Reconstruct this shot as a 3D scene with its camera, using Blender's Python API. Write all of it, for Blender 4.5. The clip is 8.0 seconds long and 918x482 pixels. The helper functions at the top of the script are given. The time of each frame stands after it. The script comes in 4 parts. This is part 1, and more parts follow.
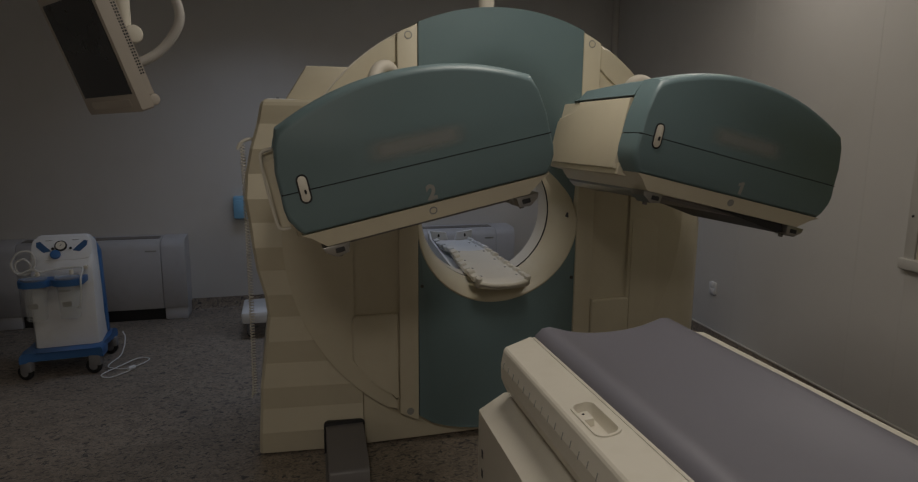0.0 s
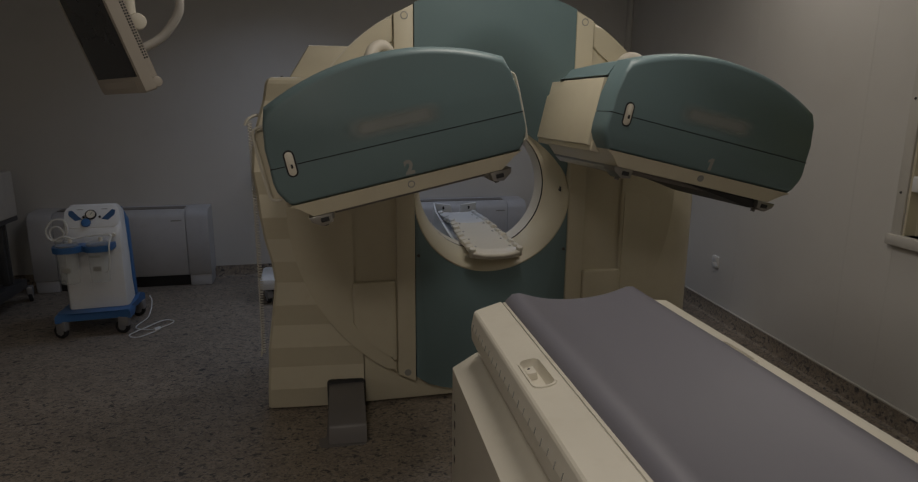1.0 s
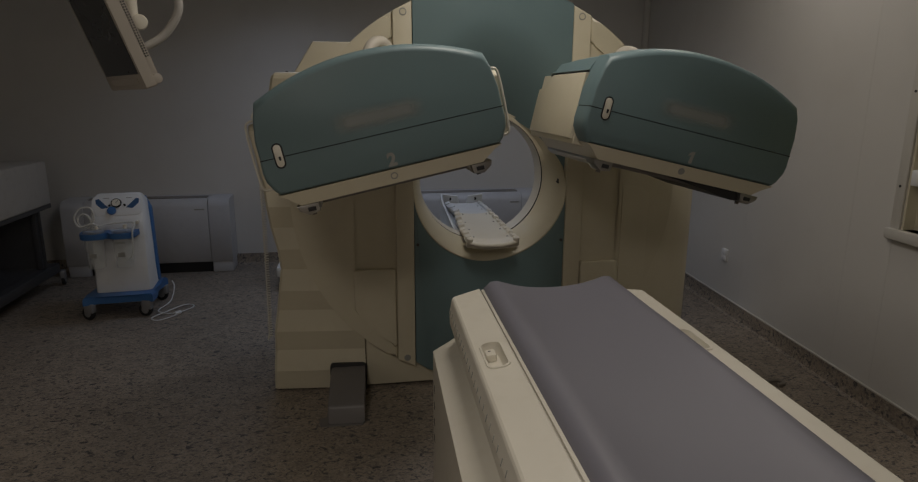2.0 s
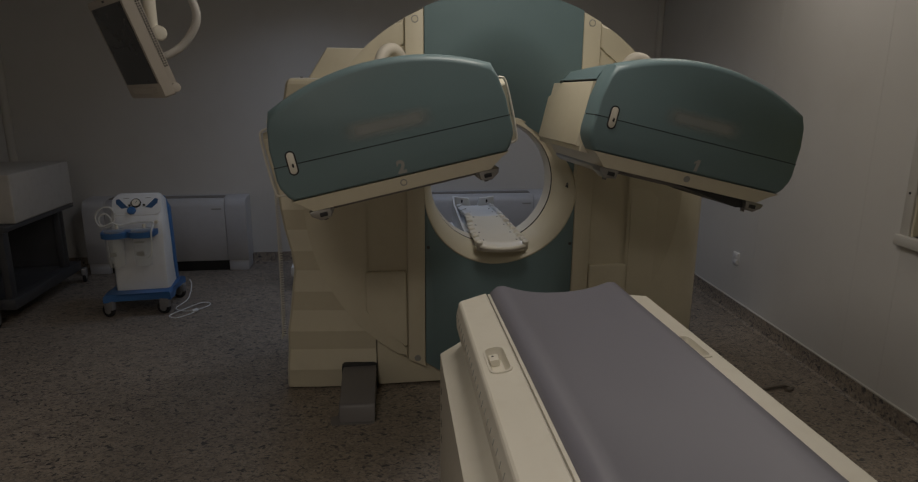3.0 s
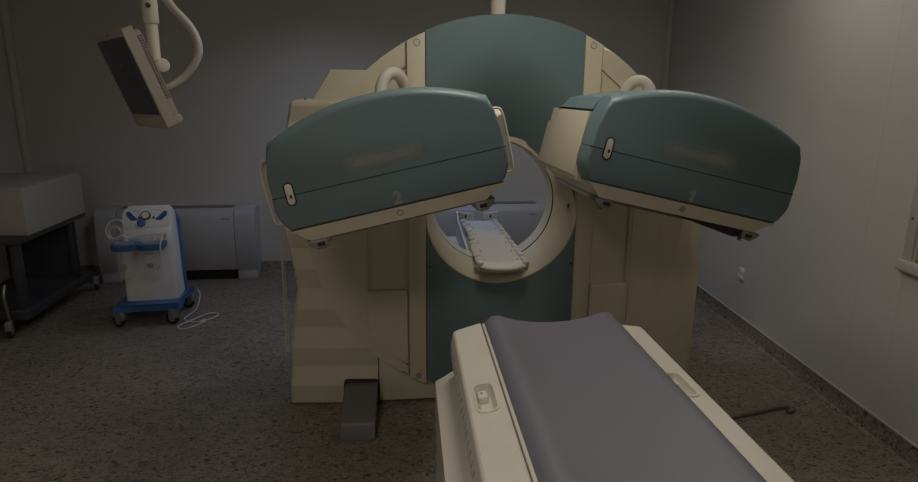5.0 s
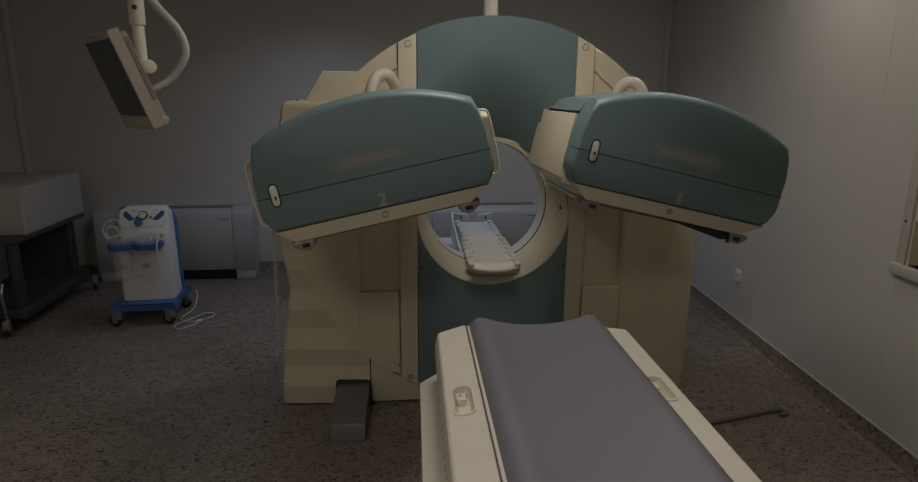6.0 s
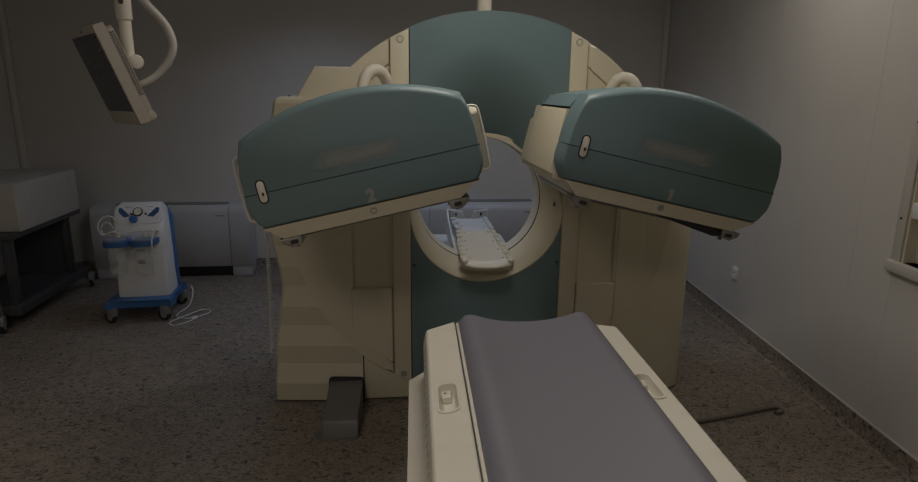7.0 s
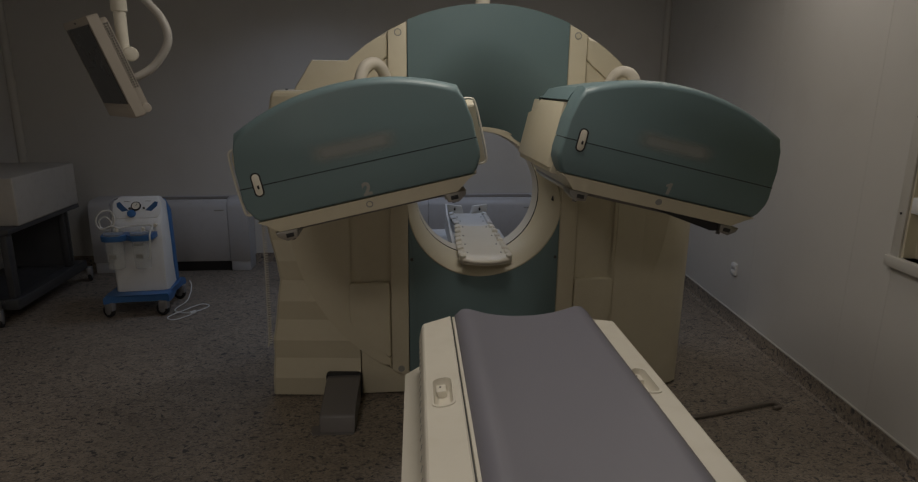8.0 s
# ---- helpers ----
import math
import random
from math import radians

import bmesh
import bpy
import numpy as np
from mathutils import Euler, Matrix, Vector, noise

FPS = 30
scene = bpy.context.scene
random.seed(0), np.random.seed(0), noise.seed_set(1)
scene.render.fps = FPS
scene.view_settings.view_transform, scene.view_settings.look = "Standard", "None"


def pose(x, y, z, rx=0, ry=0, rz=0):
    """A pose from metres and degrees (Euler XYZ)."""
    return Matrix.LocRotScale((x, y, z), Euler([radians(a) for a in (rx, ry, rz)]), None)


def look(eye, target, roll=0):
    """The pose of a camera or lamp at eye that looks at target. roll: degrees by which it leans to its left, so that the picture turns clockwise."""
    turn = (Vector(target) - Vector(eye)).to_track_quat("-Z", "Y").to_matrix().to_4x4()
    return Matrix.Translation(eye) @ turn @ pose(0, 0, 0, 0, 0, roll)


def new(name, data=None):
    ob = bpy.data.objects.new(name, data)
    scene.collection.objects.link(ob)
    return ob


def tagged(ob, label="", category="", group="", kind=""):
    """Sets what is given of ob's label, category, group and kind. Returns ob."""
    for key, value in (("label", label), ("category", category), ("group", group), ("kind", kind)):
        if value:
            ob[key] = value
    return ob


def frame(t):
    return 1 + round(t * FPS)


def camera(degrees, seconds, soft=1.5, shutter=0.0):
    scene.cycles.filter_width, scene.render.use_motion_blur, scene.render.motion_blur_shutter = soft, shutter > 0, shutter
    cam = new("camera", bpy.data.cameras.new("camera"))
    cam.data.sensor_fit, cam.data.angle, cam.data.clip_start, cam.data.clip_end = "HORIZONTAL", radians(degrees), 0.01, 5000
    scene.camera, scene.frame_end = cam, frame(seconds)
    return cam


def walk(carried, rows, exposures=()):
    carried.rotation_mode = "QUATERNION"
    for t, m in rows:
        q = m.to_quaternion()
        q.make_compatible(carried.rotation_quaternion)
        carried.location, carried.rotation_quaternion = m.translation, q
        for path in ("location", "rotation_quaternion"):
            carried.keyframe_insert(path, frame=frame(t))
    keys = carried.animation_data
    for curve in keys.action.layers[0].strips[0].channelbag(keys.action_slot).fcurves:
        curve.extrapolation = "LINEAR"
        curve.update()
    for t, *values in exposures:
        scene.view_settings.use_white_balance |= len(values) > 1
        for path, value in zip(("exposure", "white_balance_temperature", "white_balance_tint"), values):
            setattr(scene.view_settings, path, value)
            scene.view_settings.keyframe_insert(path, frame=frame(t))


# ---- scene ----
cam = camera(72.5, 8.0, 1.2)
PATH = [
    (0, (0.114, 0.06, 1.456), (0.655, 1.955, 1.116), 0.4),
    (0.5, (0.136, -0.042, 1.466), (0.625, 1.857, 1.071), 0.4),
    (1, (0.242, -0.125, 1.479), (0.683, 1.779, 1.053), 0.4),
    (1.5, (0.355, -0.196, 1.485), (0.737, 1.716, 1.042), 0.3),
    (3, (0.41, -0.29, 1.53), (0.699, 1.635, 1.069), 0.4),
    (3.5, (0.421, -0.3, 1.564), (0.696, 1.627, 1.103), 0.4),
    (4, (0.426, -0.302, 1.601), (0.691, 1.626, 1.138), 0.5),
    (4.5, (0.442, -0.297, 1.626), (0.699, 1.631, 1.162), 0.5),
    (6, (0.539, -0.305, 1.645), (0.769, 1.627, 1.181), 0.6),
    (6.5, (0.572, -0.304, 1.646), (0.797, 1.628, 1.18), 0.6),
    (7, (0.584, -0.296, 1.64), (0.808, 1.634, 1.167), 0.6),
    (7.5, (0.595, -0.288, 1.63), (0.817, 1.641, 1.151), 0.7),
    (8, (0.6, -0.289, 1.63), (0.821, 1.638, 1.145), 0.7),
]
walk(cam, [(t, look(eye, target, roll)) for t, eye, target, roll in PATH])

# ---------------------------------------------------------------- light
world = bpy.data.worlds.new("world")
scene.world = world
world.use_nodes = True
world.node_tree.nodes["Background"].inputs["Color"].default_value = (0.55, 0.62, 0.8, 1)
world.node_tree.nodes["Background"].inputs["Strength"].default_value = 0.02
CEILING = 2.75


def area_lamp(name, x, y, z, sx, sy, watts, colour, spread):
    data = bpy.data.lights.new(name, "AREA")
    data.shape, data.size, data.size_y, data.energy, data.color, data.spread = "RECTANGLE", sx, sy, watts, colour, radians(spread)
    ob = new(name, data)
    ob.matrix_world = pose(x, y, z)
    return ob


WARM, COOL = (1.0, 0.912, 0.815), (0.66, 0.77, 1.0)
LAMPS = [  # x, y, watts, colour, spread of the louvre
    (-0.35, -0.75, 20.0, WARM, 155), (1.0, 1.78, 11.5, WARM, 180), (2.3, 2.8, 4.2, WARM, 180), (0.0, 4.3, 3.4, COOL, 125), (1.4, 4.3, 3.4, COOL, 125),
]
for lx, ly, lw, lc, spread in LAMPS:
    area_lamp("lamp", lx, ly, CEILING - 0.035, 0.56, 0.56, lw, lc, spread)


# ---------------------------------------------------------------- materials
def material(name, colour, rough=0.5, metal=0.0, vary=0.08, scale=6.0, bump=0.02, fine=220.0, dirt=None, dirt_amount=0.3, coat=0.0):
    """Painted or plain surface: colour varied at two scales, with fine relief."""
    m = bpy.data.materials.new(name)
    m.use_nodes = True
    t, n = m.node_tree, m.node_tree.nodes
    bsdf = n["Principled BSDF"]
    bsdf.inputs["Roughness"].default_value, bsdf.inputs["Metallic"].default_value = rough, metal
    bsdf.inputs["Coat Weight"].default_value = coat
    place = n.new("ShaderNodeTexCoord")
    big = n.new("ShaderNodeTexNoise")
    big.inputs["Scale"].default_value, big.inputs["Detail"].default_value = scale, 5
    t.links.new(place.outputs["Object"], big.inputs["Vector"])
    ramp = n.new("ShaderNodeMixRGB")
    lo = [c * (1 - vary) for c in colour]
    hi = [min(1, c * (1 + vary)) for c in colour]
    ramp.inputs[1].default_value, ramp.inputs[2].default_value = (*lo, 1), (*hi, 1)
    t.links.new(big.outputs["Fac"], ramp.inputs[0])
    out = ramp.outputs[0]
    if dirt:
        stain = n.new("ShaderNodeTexNoise")
        stain.inputs["Scale"].default_value, stain.inputs["Detail"].default_value = scale * 2.7, 8
        t.links.new(place.outputs["Object"], stain.inputs["Vector"])
        cut = n.new("ShaderNodeMapRange")
        cut.inputs[1].default_value, cut.inputs[2].default_value, cut.inputs[4].default_value = 0.52, 0.75, dirt_amount
        t.links.new(stain.outputs["Fac"], cut.inputs[0])
        mix = n.new("ShaderNodeMixRGB")
        mix.inputs[2].default_value = (*dirt, 1)
        t.links.new(cut.outputs[0], mix.inputs[0])
        t.links.new(out, mix.inputs[1])
        out = mix.outputs[0]
    t.links.new(out, bsdf.inputs["Base Color"])
    grain = n.new("ShaderNodeTexNoise")
    grain.inputs["Scale"].default_value, grain.inputs["Detail"].default_value = fine, 3
    t.links.new(place.outputs["Object"], grain.inputs["Vector"])
    if bump:
        b = n.new("ShaderNodeBump")
        b.inputs["Strength"].default_value, b.inputs["Distance"].default_value = bump, 0.004
        t.links.new(grain.outputs["Fac"], b.inputs["Height"])
        t.links.new(b.outputs[0], bsdf.inputs["Normal"])
    r = n.new("ShaderNodeMapRange")
    r.inputs[3].default_value, r.inputs[4].default_value = max(0.02, rough - 0.08), min(1, rough + 0.08)
    t.links.new(big.outputs["Fac"], r.inputs[0])
    t.links.new(r.outputs[0], bsdf.inputs["Roughness"])
    return m


def glass_material(name, colour, rough=0.03, alpha=0.25):
    m = bpy.data.materials.new(name)
    m.use_nodes = True
    bsdf = m.node_tree.nodes["Principled BSDF"]
    bsdf.inputs["Base Color"].default_value = (*colour, 1)
    bsdf.inputs["Roughness"].default_value, bsdf.inputs["Alpha"].default_value = rough, alpha
    return m


def floor_material():
    """Flecked sheet vinyl: mottled grey-brown with dark and light streaky chips."""
    m = bpy.data.materials.new("flecked_vinyl")
    m.use_nodes = True
    t, n = m.node_tree, m.node_tree.nodes
    bsdf = n["Principled BSDF"]
    place = n.new("ShaderNodeTexCoord")

    def chips(scale, stretch, turn, low, high, detail=3.0):
        mapping = n.new("ShaderNodeMapping")
        mapping.inputs["Scale"].default_value, mapping.inputs["Rotation"].default_value = (1, stretch, 1), (0, 0, turn)
        t.links.new(place.outputs["Object"], mapping.inputs["Vector"])
        tex = n.new("ShaderNodeTexNoise")
        tex.inputs["Scale"].default_value, tex.inputs["Detail"].default_value, tex.inputs["Distortion"].default_value = scale, detail, 0.6
        t.links.new(mapping.outputs[0], tex.inputs["Vector"])
        cut = n.new("ShaderNodeMapRange")
        cut.inputs[1].default_value, cut.inputs[2].default_value = low, high
        t.links.new(tex.outputs["Fac"], cut.inputs[0])
        return cut.outputs[0]

    def over(under, fac, colour):
        mix = n.new("ShaderNodeMixRGB")
        mix.inputs[2].default_value = (*colour, 1)
        t.links.new(fac, mix.inputs[0])
        if isinstance(under, tuple):
            mix.inputs[1].default_value = (*under, 1)
        else:
            t.links.new(under, mix.inputs[1])
        return mix.outputs[0]

    c = over((0.345, 0.287, 0.227), chips(2.2, 1.2, 0.3, 0.35, 0.7, 6), (0.275, 0.226, 0.18))
    c = over(c, chips(13, 1.3, 0.2, 0.44, 0.68, 8), (0.22, 0.186, 0.154))
    c = over(c, chips(58, 1.3, 0.4, 0.54, 0.66, 6), (0.36, 0.32, 0.27))
    c = over(c, chips(75, 1.4, -0.3, 0.52, 0.66, 5), (0.15, 0.13, 0.113))
    c = over(c, chips(42, 1.6, 0.3, 0.565, 0.66, 6), (0.11, 0.098, 0.092))
    c = over(c, chips(31, 1.3, -0.4, 0.60, 0.66, 6), (0.07, 0.064, 0.066))
    c = over(c, chips(24, 1.5, 0.15, 0.62, 0.68, 7), (0.062, 0.057, 0.06))
    t.links.new(c, bsdf.inputs["Base Color"])
    soft = n.new("ShaderNodeMapRange")
    soft.inputs[3].default_value, soft.inputs[4].default_value = 0.42, 0.6
    t.links.new(chips(5, 1, 0, 0.2, 0.8), soft.inputs[0])
    t.links.new(soft.outputs[0], bsdf.inputs["Roughness"])
    b = n.new("ShaderNodeBump")
    b.inputs["Strength"].default_value, b.inputs["Distance"].default_value = 0.06, 0.003
    t.links.new(chips(160, 1, 0, 0.2, 0.8), b.inputs["Height"])
    t.links.new(b.outputs[0], bsdf.inputs["Normal"])
    return m


def faded_print_material():
    """Worn print that fades out towards its edges."""
    m = material("faded_print", (0.40, 0.41, 0.39), 0.5, vary=0.1)
    t, n = m.node_tree, m.node_tree.nodes
    place, split = n.new("ShaderNodeTexCoord"), n.new("ShaderNodeSeparateXYZ")
    t.links.new(place.outputs["Generated"], split.inputs[0])
    parts = []
    for axis, soft in (("X", 0.45), ("Z", 0.85)):
        off, dist, cut = n.new("ShaderNodeMath"), n.new("ShaderNodeMath"), n.new("ShaderNodeMapRange")
        off.operation, off.inputs[1].default_value = "SUBTRACT", 0.5
        dist.operation = "ABSOLUTE"
        cut.interpolation_type = "SMOOTHSTEP"
        cut.inputs[1].default_value, cut.inputs[2].default_value, cut.inputs[3].default_value, cut.inputs[4].default_value = 0.5 - soft / 2, 0.5, 1, 0
        t.links.new(split.outputs[axis], off.inputs[0])
        t.links.new(off.outputs[0], dist.inputs[0])
        t.links.new(dist.outputs[0], cut.inputs[0])
        parts.append(cut.outputs[0])
    both = n.new("ShaderNodeMath")
    both.operation = "MULTIPLY"
    t.links.new(parts[0], both.inputs[0])
    t.links.new(parts[1], both.inputs[1])
    weak = n.new("ShaderNodeMath")
    weak.operation, weak.inputs[1].default_value = "MULTIPLY", 0.55
    t.links.new(both.outputs[0], weak.inputs[0])
    t.links.new(weak.outputs[0], n["Principled BSDF"].inputs["Alpha"])
    return m


CREAM = material("cream_enamel", (0.63, 0.58, 0.445), 0.42, vary=0.05, dirt=(0.5, 0.42, 0.28), dirt_amount=0.12)
CREAM_PALE = material("pale_cream_plastic", (0.71, 0.675, 0.585), 0.4, vary=0.05, dirt=(0.5, 0.44, 0.32), dirt_amount=0.15)
TEAL = material("teal_paint", (0.148, 0.219, 0.234), 0.44, vary=0.06, scale=3, bump=0.03)
GREY_PAD = material("grey_vinyl_pad", (0.19, 0.187, 0.222), 0.5, vary=0.06, scale=5, bump=0.12, fine=420)
DARK_GREY = material("dark_grey_plastic", (0.19, 0.175, 0.165), 0.5, vary=0.1)
FLOOR_BOX = material("charcoal_plastic", (0.17, 0.16, 0.158), 0.42, vary=0.08)
# rubber, seams and small holes; also the painted shadow line under the scanner
BLACK = material("black_rubber_and_shade", (0.02, 0.02, 0.022), 0.6)
METAL = material("brushed_metal", (0.33, 0.32, 0.3), 0.35, metal=0.9, scale=20)
STEEL_GREY = material("grey_steel_paint", (0.052, 0.054, 0.06), 0.42, vary=0.2, scale=9)
WHITE = material("white_plastic", (0.72, 0.73, 0.74), 0.4, vary=0.04, dirt=(0.5, 0.48, 0.42), dirt_amount=0.15)
COIL_GREY = material("pale_grey_enamel", (0.50, 0.50, 0.52), 0.38, vary=0.05, dirt=(0.36, 0.34, 0.32), dirt_amount=0.2)
TUNNEL_WHITE = material("tunnel_white", (0.62, 0.6, 0.55), 0.45)
BLUE = material("blue_plastic", (0.042, 0.14, 0.35), 0.4)
PALE_BLUE = material("pale_blue_plastic", (0.22, 0.48, 0.72), 0.4)
BLUE_DARK = material("dark_blue_print", (0.04, 0.1, 0.22), 0.4)
WALL = material("wall_panel_paint", (0.60, 0.585, 0.56), 0.5, vary=0.03, scale=1.3, bump=0.05, fine=60, dirt=(0.45, 0.42, 0.38), dirt_amount=0.15)
CEIL = material("ceiling_tile", (0.72, 0.72, 0.7), 0.8, bump=0.2, fine=90)
TRIM = material("wall_trim", (0.56, 0.54, 0.5), 0.45)
FLOOR = floor_material()
MARK = material("grey_print", (0.30, 0.30, 0.28), 0.5)
CASE_GREY = material("case_grey", (0.47, 0.45, 0.42), 0.5, vary=0.06, dirt=(0.3, 0.28, 0.25), dirt_amount=0.25)
MONITOR_GREY = material("monitor_plastic", (0.37, 0.335, 0.29), 0.45, vary=0.06)
CASTER_GREY = material("caster_metal", (0.30, 0.30, 0.31), 0.4, metal=0.4)
MARK_DARK = material("dark_print", (0.06, 0.06, 0.06), 0.5)
LOGO = faded_print_material()
SCREEN = material("dark_screen", (0.012, 0.013, 0.015), 0.28)
HOSE = material("white_hose", (0.62, 0.58, 0.5), 0.5)
CLEAR = glass_material("clear_plastic", (0.75, 0.78, 0.76), 0.12, 0.26)
TUBING = glass_material("translucent_tubing", (0.75, 0.75, 0.72), 0.3, 0.6)
LEAD_GLASS = glass_material("yellow_lead_glass", (0.55, 0.55, 0.2), 0.05, 0.45)


# ---------------------------------------------------------------- mesh helpers
def part(name, bm, mat, parent=None, label="", smooth=35, at=None):
    """Links a bmesh as one mesh object under a thing or part."""
    me = bpy.data.meshes.new(name)
    bmesh.ops.recalc_face_normals(bm, faces=bm.faces)
    bm.to_mesh(me)
    bm.free()
    if smooth:
        me.shade_smooth()
        me.set_sharp_from_angle(angle=radians(smooth))
    me.materials.append(mat)
    ob = new(name, me)
    if parent is not None:
        ob.parent = parent
    if at is not None:
        ob.matrix_local = at
    if label:
        ob["label"] = label
    return ob


def thing(name, m, label, category, group="", kind=""):
    ob = new(name)
    ob.empty_display_size = 0.1
    ob.matrix_world = m
    return tagged(ob, label, category, group, kind)


def box(x0, x1, y0, y1, z0, z1, bevel=0.0, seg=2, bm=None):
    own = bmesh.new()
    bmesh.ops.create_cube(own, size=1)
    for v in own.verts:
        v.co = ((x0 + x1) / 2 + v.co.x * (x1 - x0), (y0 + y1) / 2 + v.co.y * (y1 - y0), (z0 + z1) / 2 + v.co.z * (z1 - z0))
    if bevel:
        bmesh.ops.bevel(own, geom=own.edges[:], offset=bevel, segments=seg, affect="EDGES", profile=0.5)
    return join(bm, own) if bm is not None else own


def join(bm, other):
    me = bpy.data.meshes.new("tmp")
    other.to_mesh(me)
    other.free()
    bm.from_mesh(me)
    bpy.data.meshes.remove(me)
    return bm


def prism(points, y0, y1, bevel=0.0, seg=2, axis="y"):
    """A plate with the outline points (x, z), from y0 to y1; axis x: outline (y, z); axis z: outline (x, y)."""
    def place(a, b, d):
        return {"y": (a, d, b), "x": (d, a, b), "z": (a, b, d)}[axis]
    bm = bmesh.new()
    front = [bm.verts.new(place(a, b, y0)) for a, b in points]
    back = [bm.verts.new(place(a, b, y1)) for a, b in points]
    bm.faces.new(front)
    bm.faces.new(back[::-1])
    for i in range(len(points)):
        j = (i + 1) % len(points)
        bm.faces.new((front[i], back[i], back[j], front[j]))
    if bevel:
        edges = [e for e in bm.edges if e.verts[0] in front and e.verts[1] in front]
        bmesh.ops.bevel(bm, geom=edges, offset=bevel, segments=seg, affect="EDGES", profile=0.5)
    return bm


def cylinder(r, z0, z1, sides=24, bevel=0.0, r1=None):
    bm = bmesh.new()
    bmesh.ops.create_cone(bm, cap_ends=True, segments=sides, radius1=r, radius2=r if r1 is None else r1, depth=z1 - z0)
    bmesh.ops.translate(bm, vec=(0, 0, (z0 + z1) / 2), verts=bm.verts)
    if bevel:
        edges = [e for e in bm.edges if abs(e.verts[0].co.z - e.verts[1].co.z) < 1e-6]
        bmesh.ops.bevel(bm, geom=edges, offset=bevel, segments=2, affect="EDGES", profile=0.5)
    return bm


def moved(bm, m):
    bmesh.ops.transform(bm, matrix=m, verts=bm.verts)
    return bm


def smooth_path(points, steps=8):
    """Catmull-Rom through the points."""
    p = [Vector(q) for q in points]
    p = [2 * p[0] - p[1]] + p + [2 * p[-1] - p[-2]]
    out = []
    for i in range(1, len(p) - 2):
        for s in range(steps):
            u = s / steps
            a, b, c, d = p[i - 1], p[i], p[i + 1], p[i + 2]
            out.append(0.5 * ((2 * b) + (c - a) * u + (2 * a - 5 * b + 4 * c - d) * u * u + (3 * b - a - 3 * c + d) * u ** 3))
    return out + [p[-2]]


def tube(path, r, sides=10, wave=0.0, every=2):
    """A round tube along a list of points; wave: ribs of a corrugated hose."""
    bm = bmesh.new()
    path = [Vector(q) for q in path]
    rings, up = [], Vector((0.13, 0.31, 0.94))
    for i, q in enumerate(path):
        d = (path[min(i + 1, len(path) - 1)] - path[max(i - 1, 0)]).normalized()
        a = up - up.dot(d) * d
        a = a.normalized() if a.length > 1e-4 else d.orthogonal().normalized()
        up = a
        b = d.cross(a)
        rr = r * (1 + (wave if i % every == 0 else -wave))
        rings.append([bm.verts.new(q + rr * (math.cos(k * math.tau / sides) * a + math.sin(k * math.tau / sides) * b)) for k in range(sides)])
    for p0, p1 in zip(rings, rings[1:]):
        for k in range(sides):
            bm.faces.new((p0[k], p0[(k + 1) % sides], p1[(k + 1) % sides], p1[k]))
    bm.faces.new(rings[0][::-1])
    bm.faces.new(rings[-1])
    return bm


def rounded(w, h, r, seg=5):
    """Outline of a rounded rectangle round the origin."""
    pts = []
    for cx, cy, a0 in ((w / 2 - r, h / 2 - r, 0), (-w / 2 + r, h / 2 - r, 90), (-w / 2 + r, -h / 2 + r, 180), (w / 2 - r, -h / 2 + r, 270)):
        for k in range(seg + 1):
            a = radians(a0 + 90 * k / seg)
            pts.append((cx + r * math.cos(a), cy + r * math.sin(a)))
    return pts


def writing(text, size, mat, parent, at, name="number", depth=0.0008):
    data = bpy.data.curves.new(name, "FONT")
    data.body, data.size, data.extrude, data.align_x, data.align_y = text, size, depth, "CENTER", "CENTER"
    data.offset = size * 0.045
    ob = new("tmp_text", data)
    me = bpy.data.meshes.new_from_object(ob.evaluated_get(bpy.context.evaluated_depsgraph_get()))
    bpy.data.objects.remove(ob)
    me.materials.clear()
    me.materials.append(mat)
    done = new(name, me)
    done.parent, done.matrix_local = parent, at
    return done


def ring_mesh(outer, inner, y0, y1):
    """A flat ring with thickness: outer and inner are lists of (x, z) of one length."""
    bm = bmesh.new()
    rows = [[bm.verts.new((x, y, z)) for x, z in pts] for pts, y in ((outer, y0), (inner, y0), (inner, y1), (outer, y1))]
    k = len(outer)
    for r in range(4):
        a, b = rows[r], rows[(r + 1) % 4]
        for i in range(k):
            j = (i + 1) % k
            bm.faces.new((a[i], a[j], b[j], b[i]))
    return bm


# ---------------------------------------------------------------- room
BACK = 5.46
WALL_TURN = -5.1   # the side wall with the window, against the machine's axis


def wall_line(y):
    """x of the window wall's face at y."""
    return 2.841 + (y - 1.921) * 0.0893


tagged(part("floor", box(-2.9, 3.9, -2.6, 5.8, -0.12, 0.0), FLOOR), "flecked grey-brown sheet vinyl floor", "floor", kind="structure")
tagged(part("ceiling", box(-2.9, 3.9, -2.6, 5.8, CEILING, CEILING + 0.12), CEIL), "plain white ceiling", "ceiling", kind="structure")
tagged(part("wall_north", box(-2.9, 3.9, BACK, BACK + 0.15, 0.0, CEILING), WALL), "pale grey panelled wall behind the scanner", "wall", kind="structure")
tagged(part("wall_west", box(-2.67, -2.52, -2.6, BACK, 0.0, CEILING), WALL), "pale grey plain side wall", "wall", kind="structure")
tagged(part("wall_south", box(-2.52, 3.5, -2.5, -2.35, 0.0, CEILING), WALL), "pale grey plain wall", "wall", kind="structure")

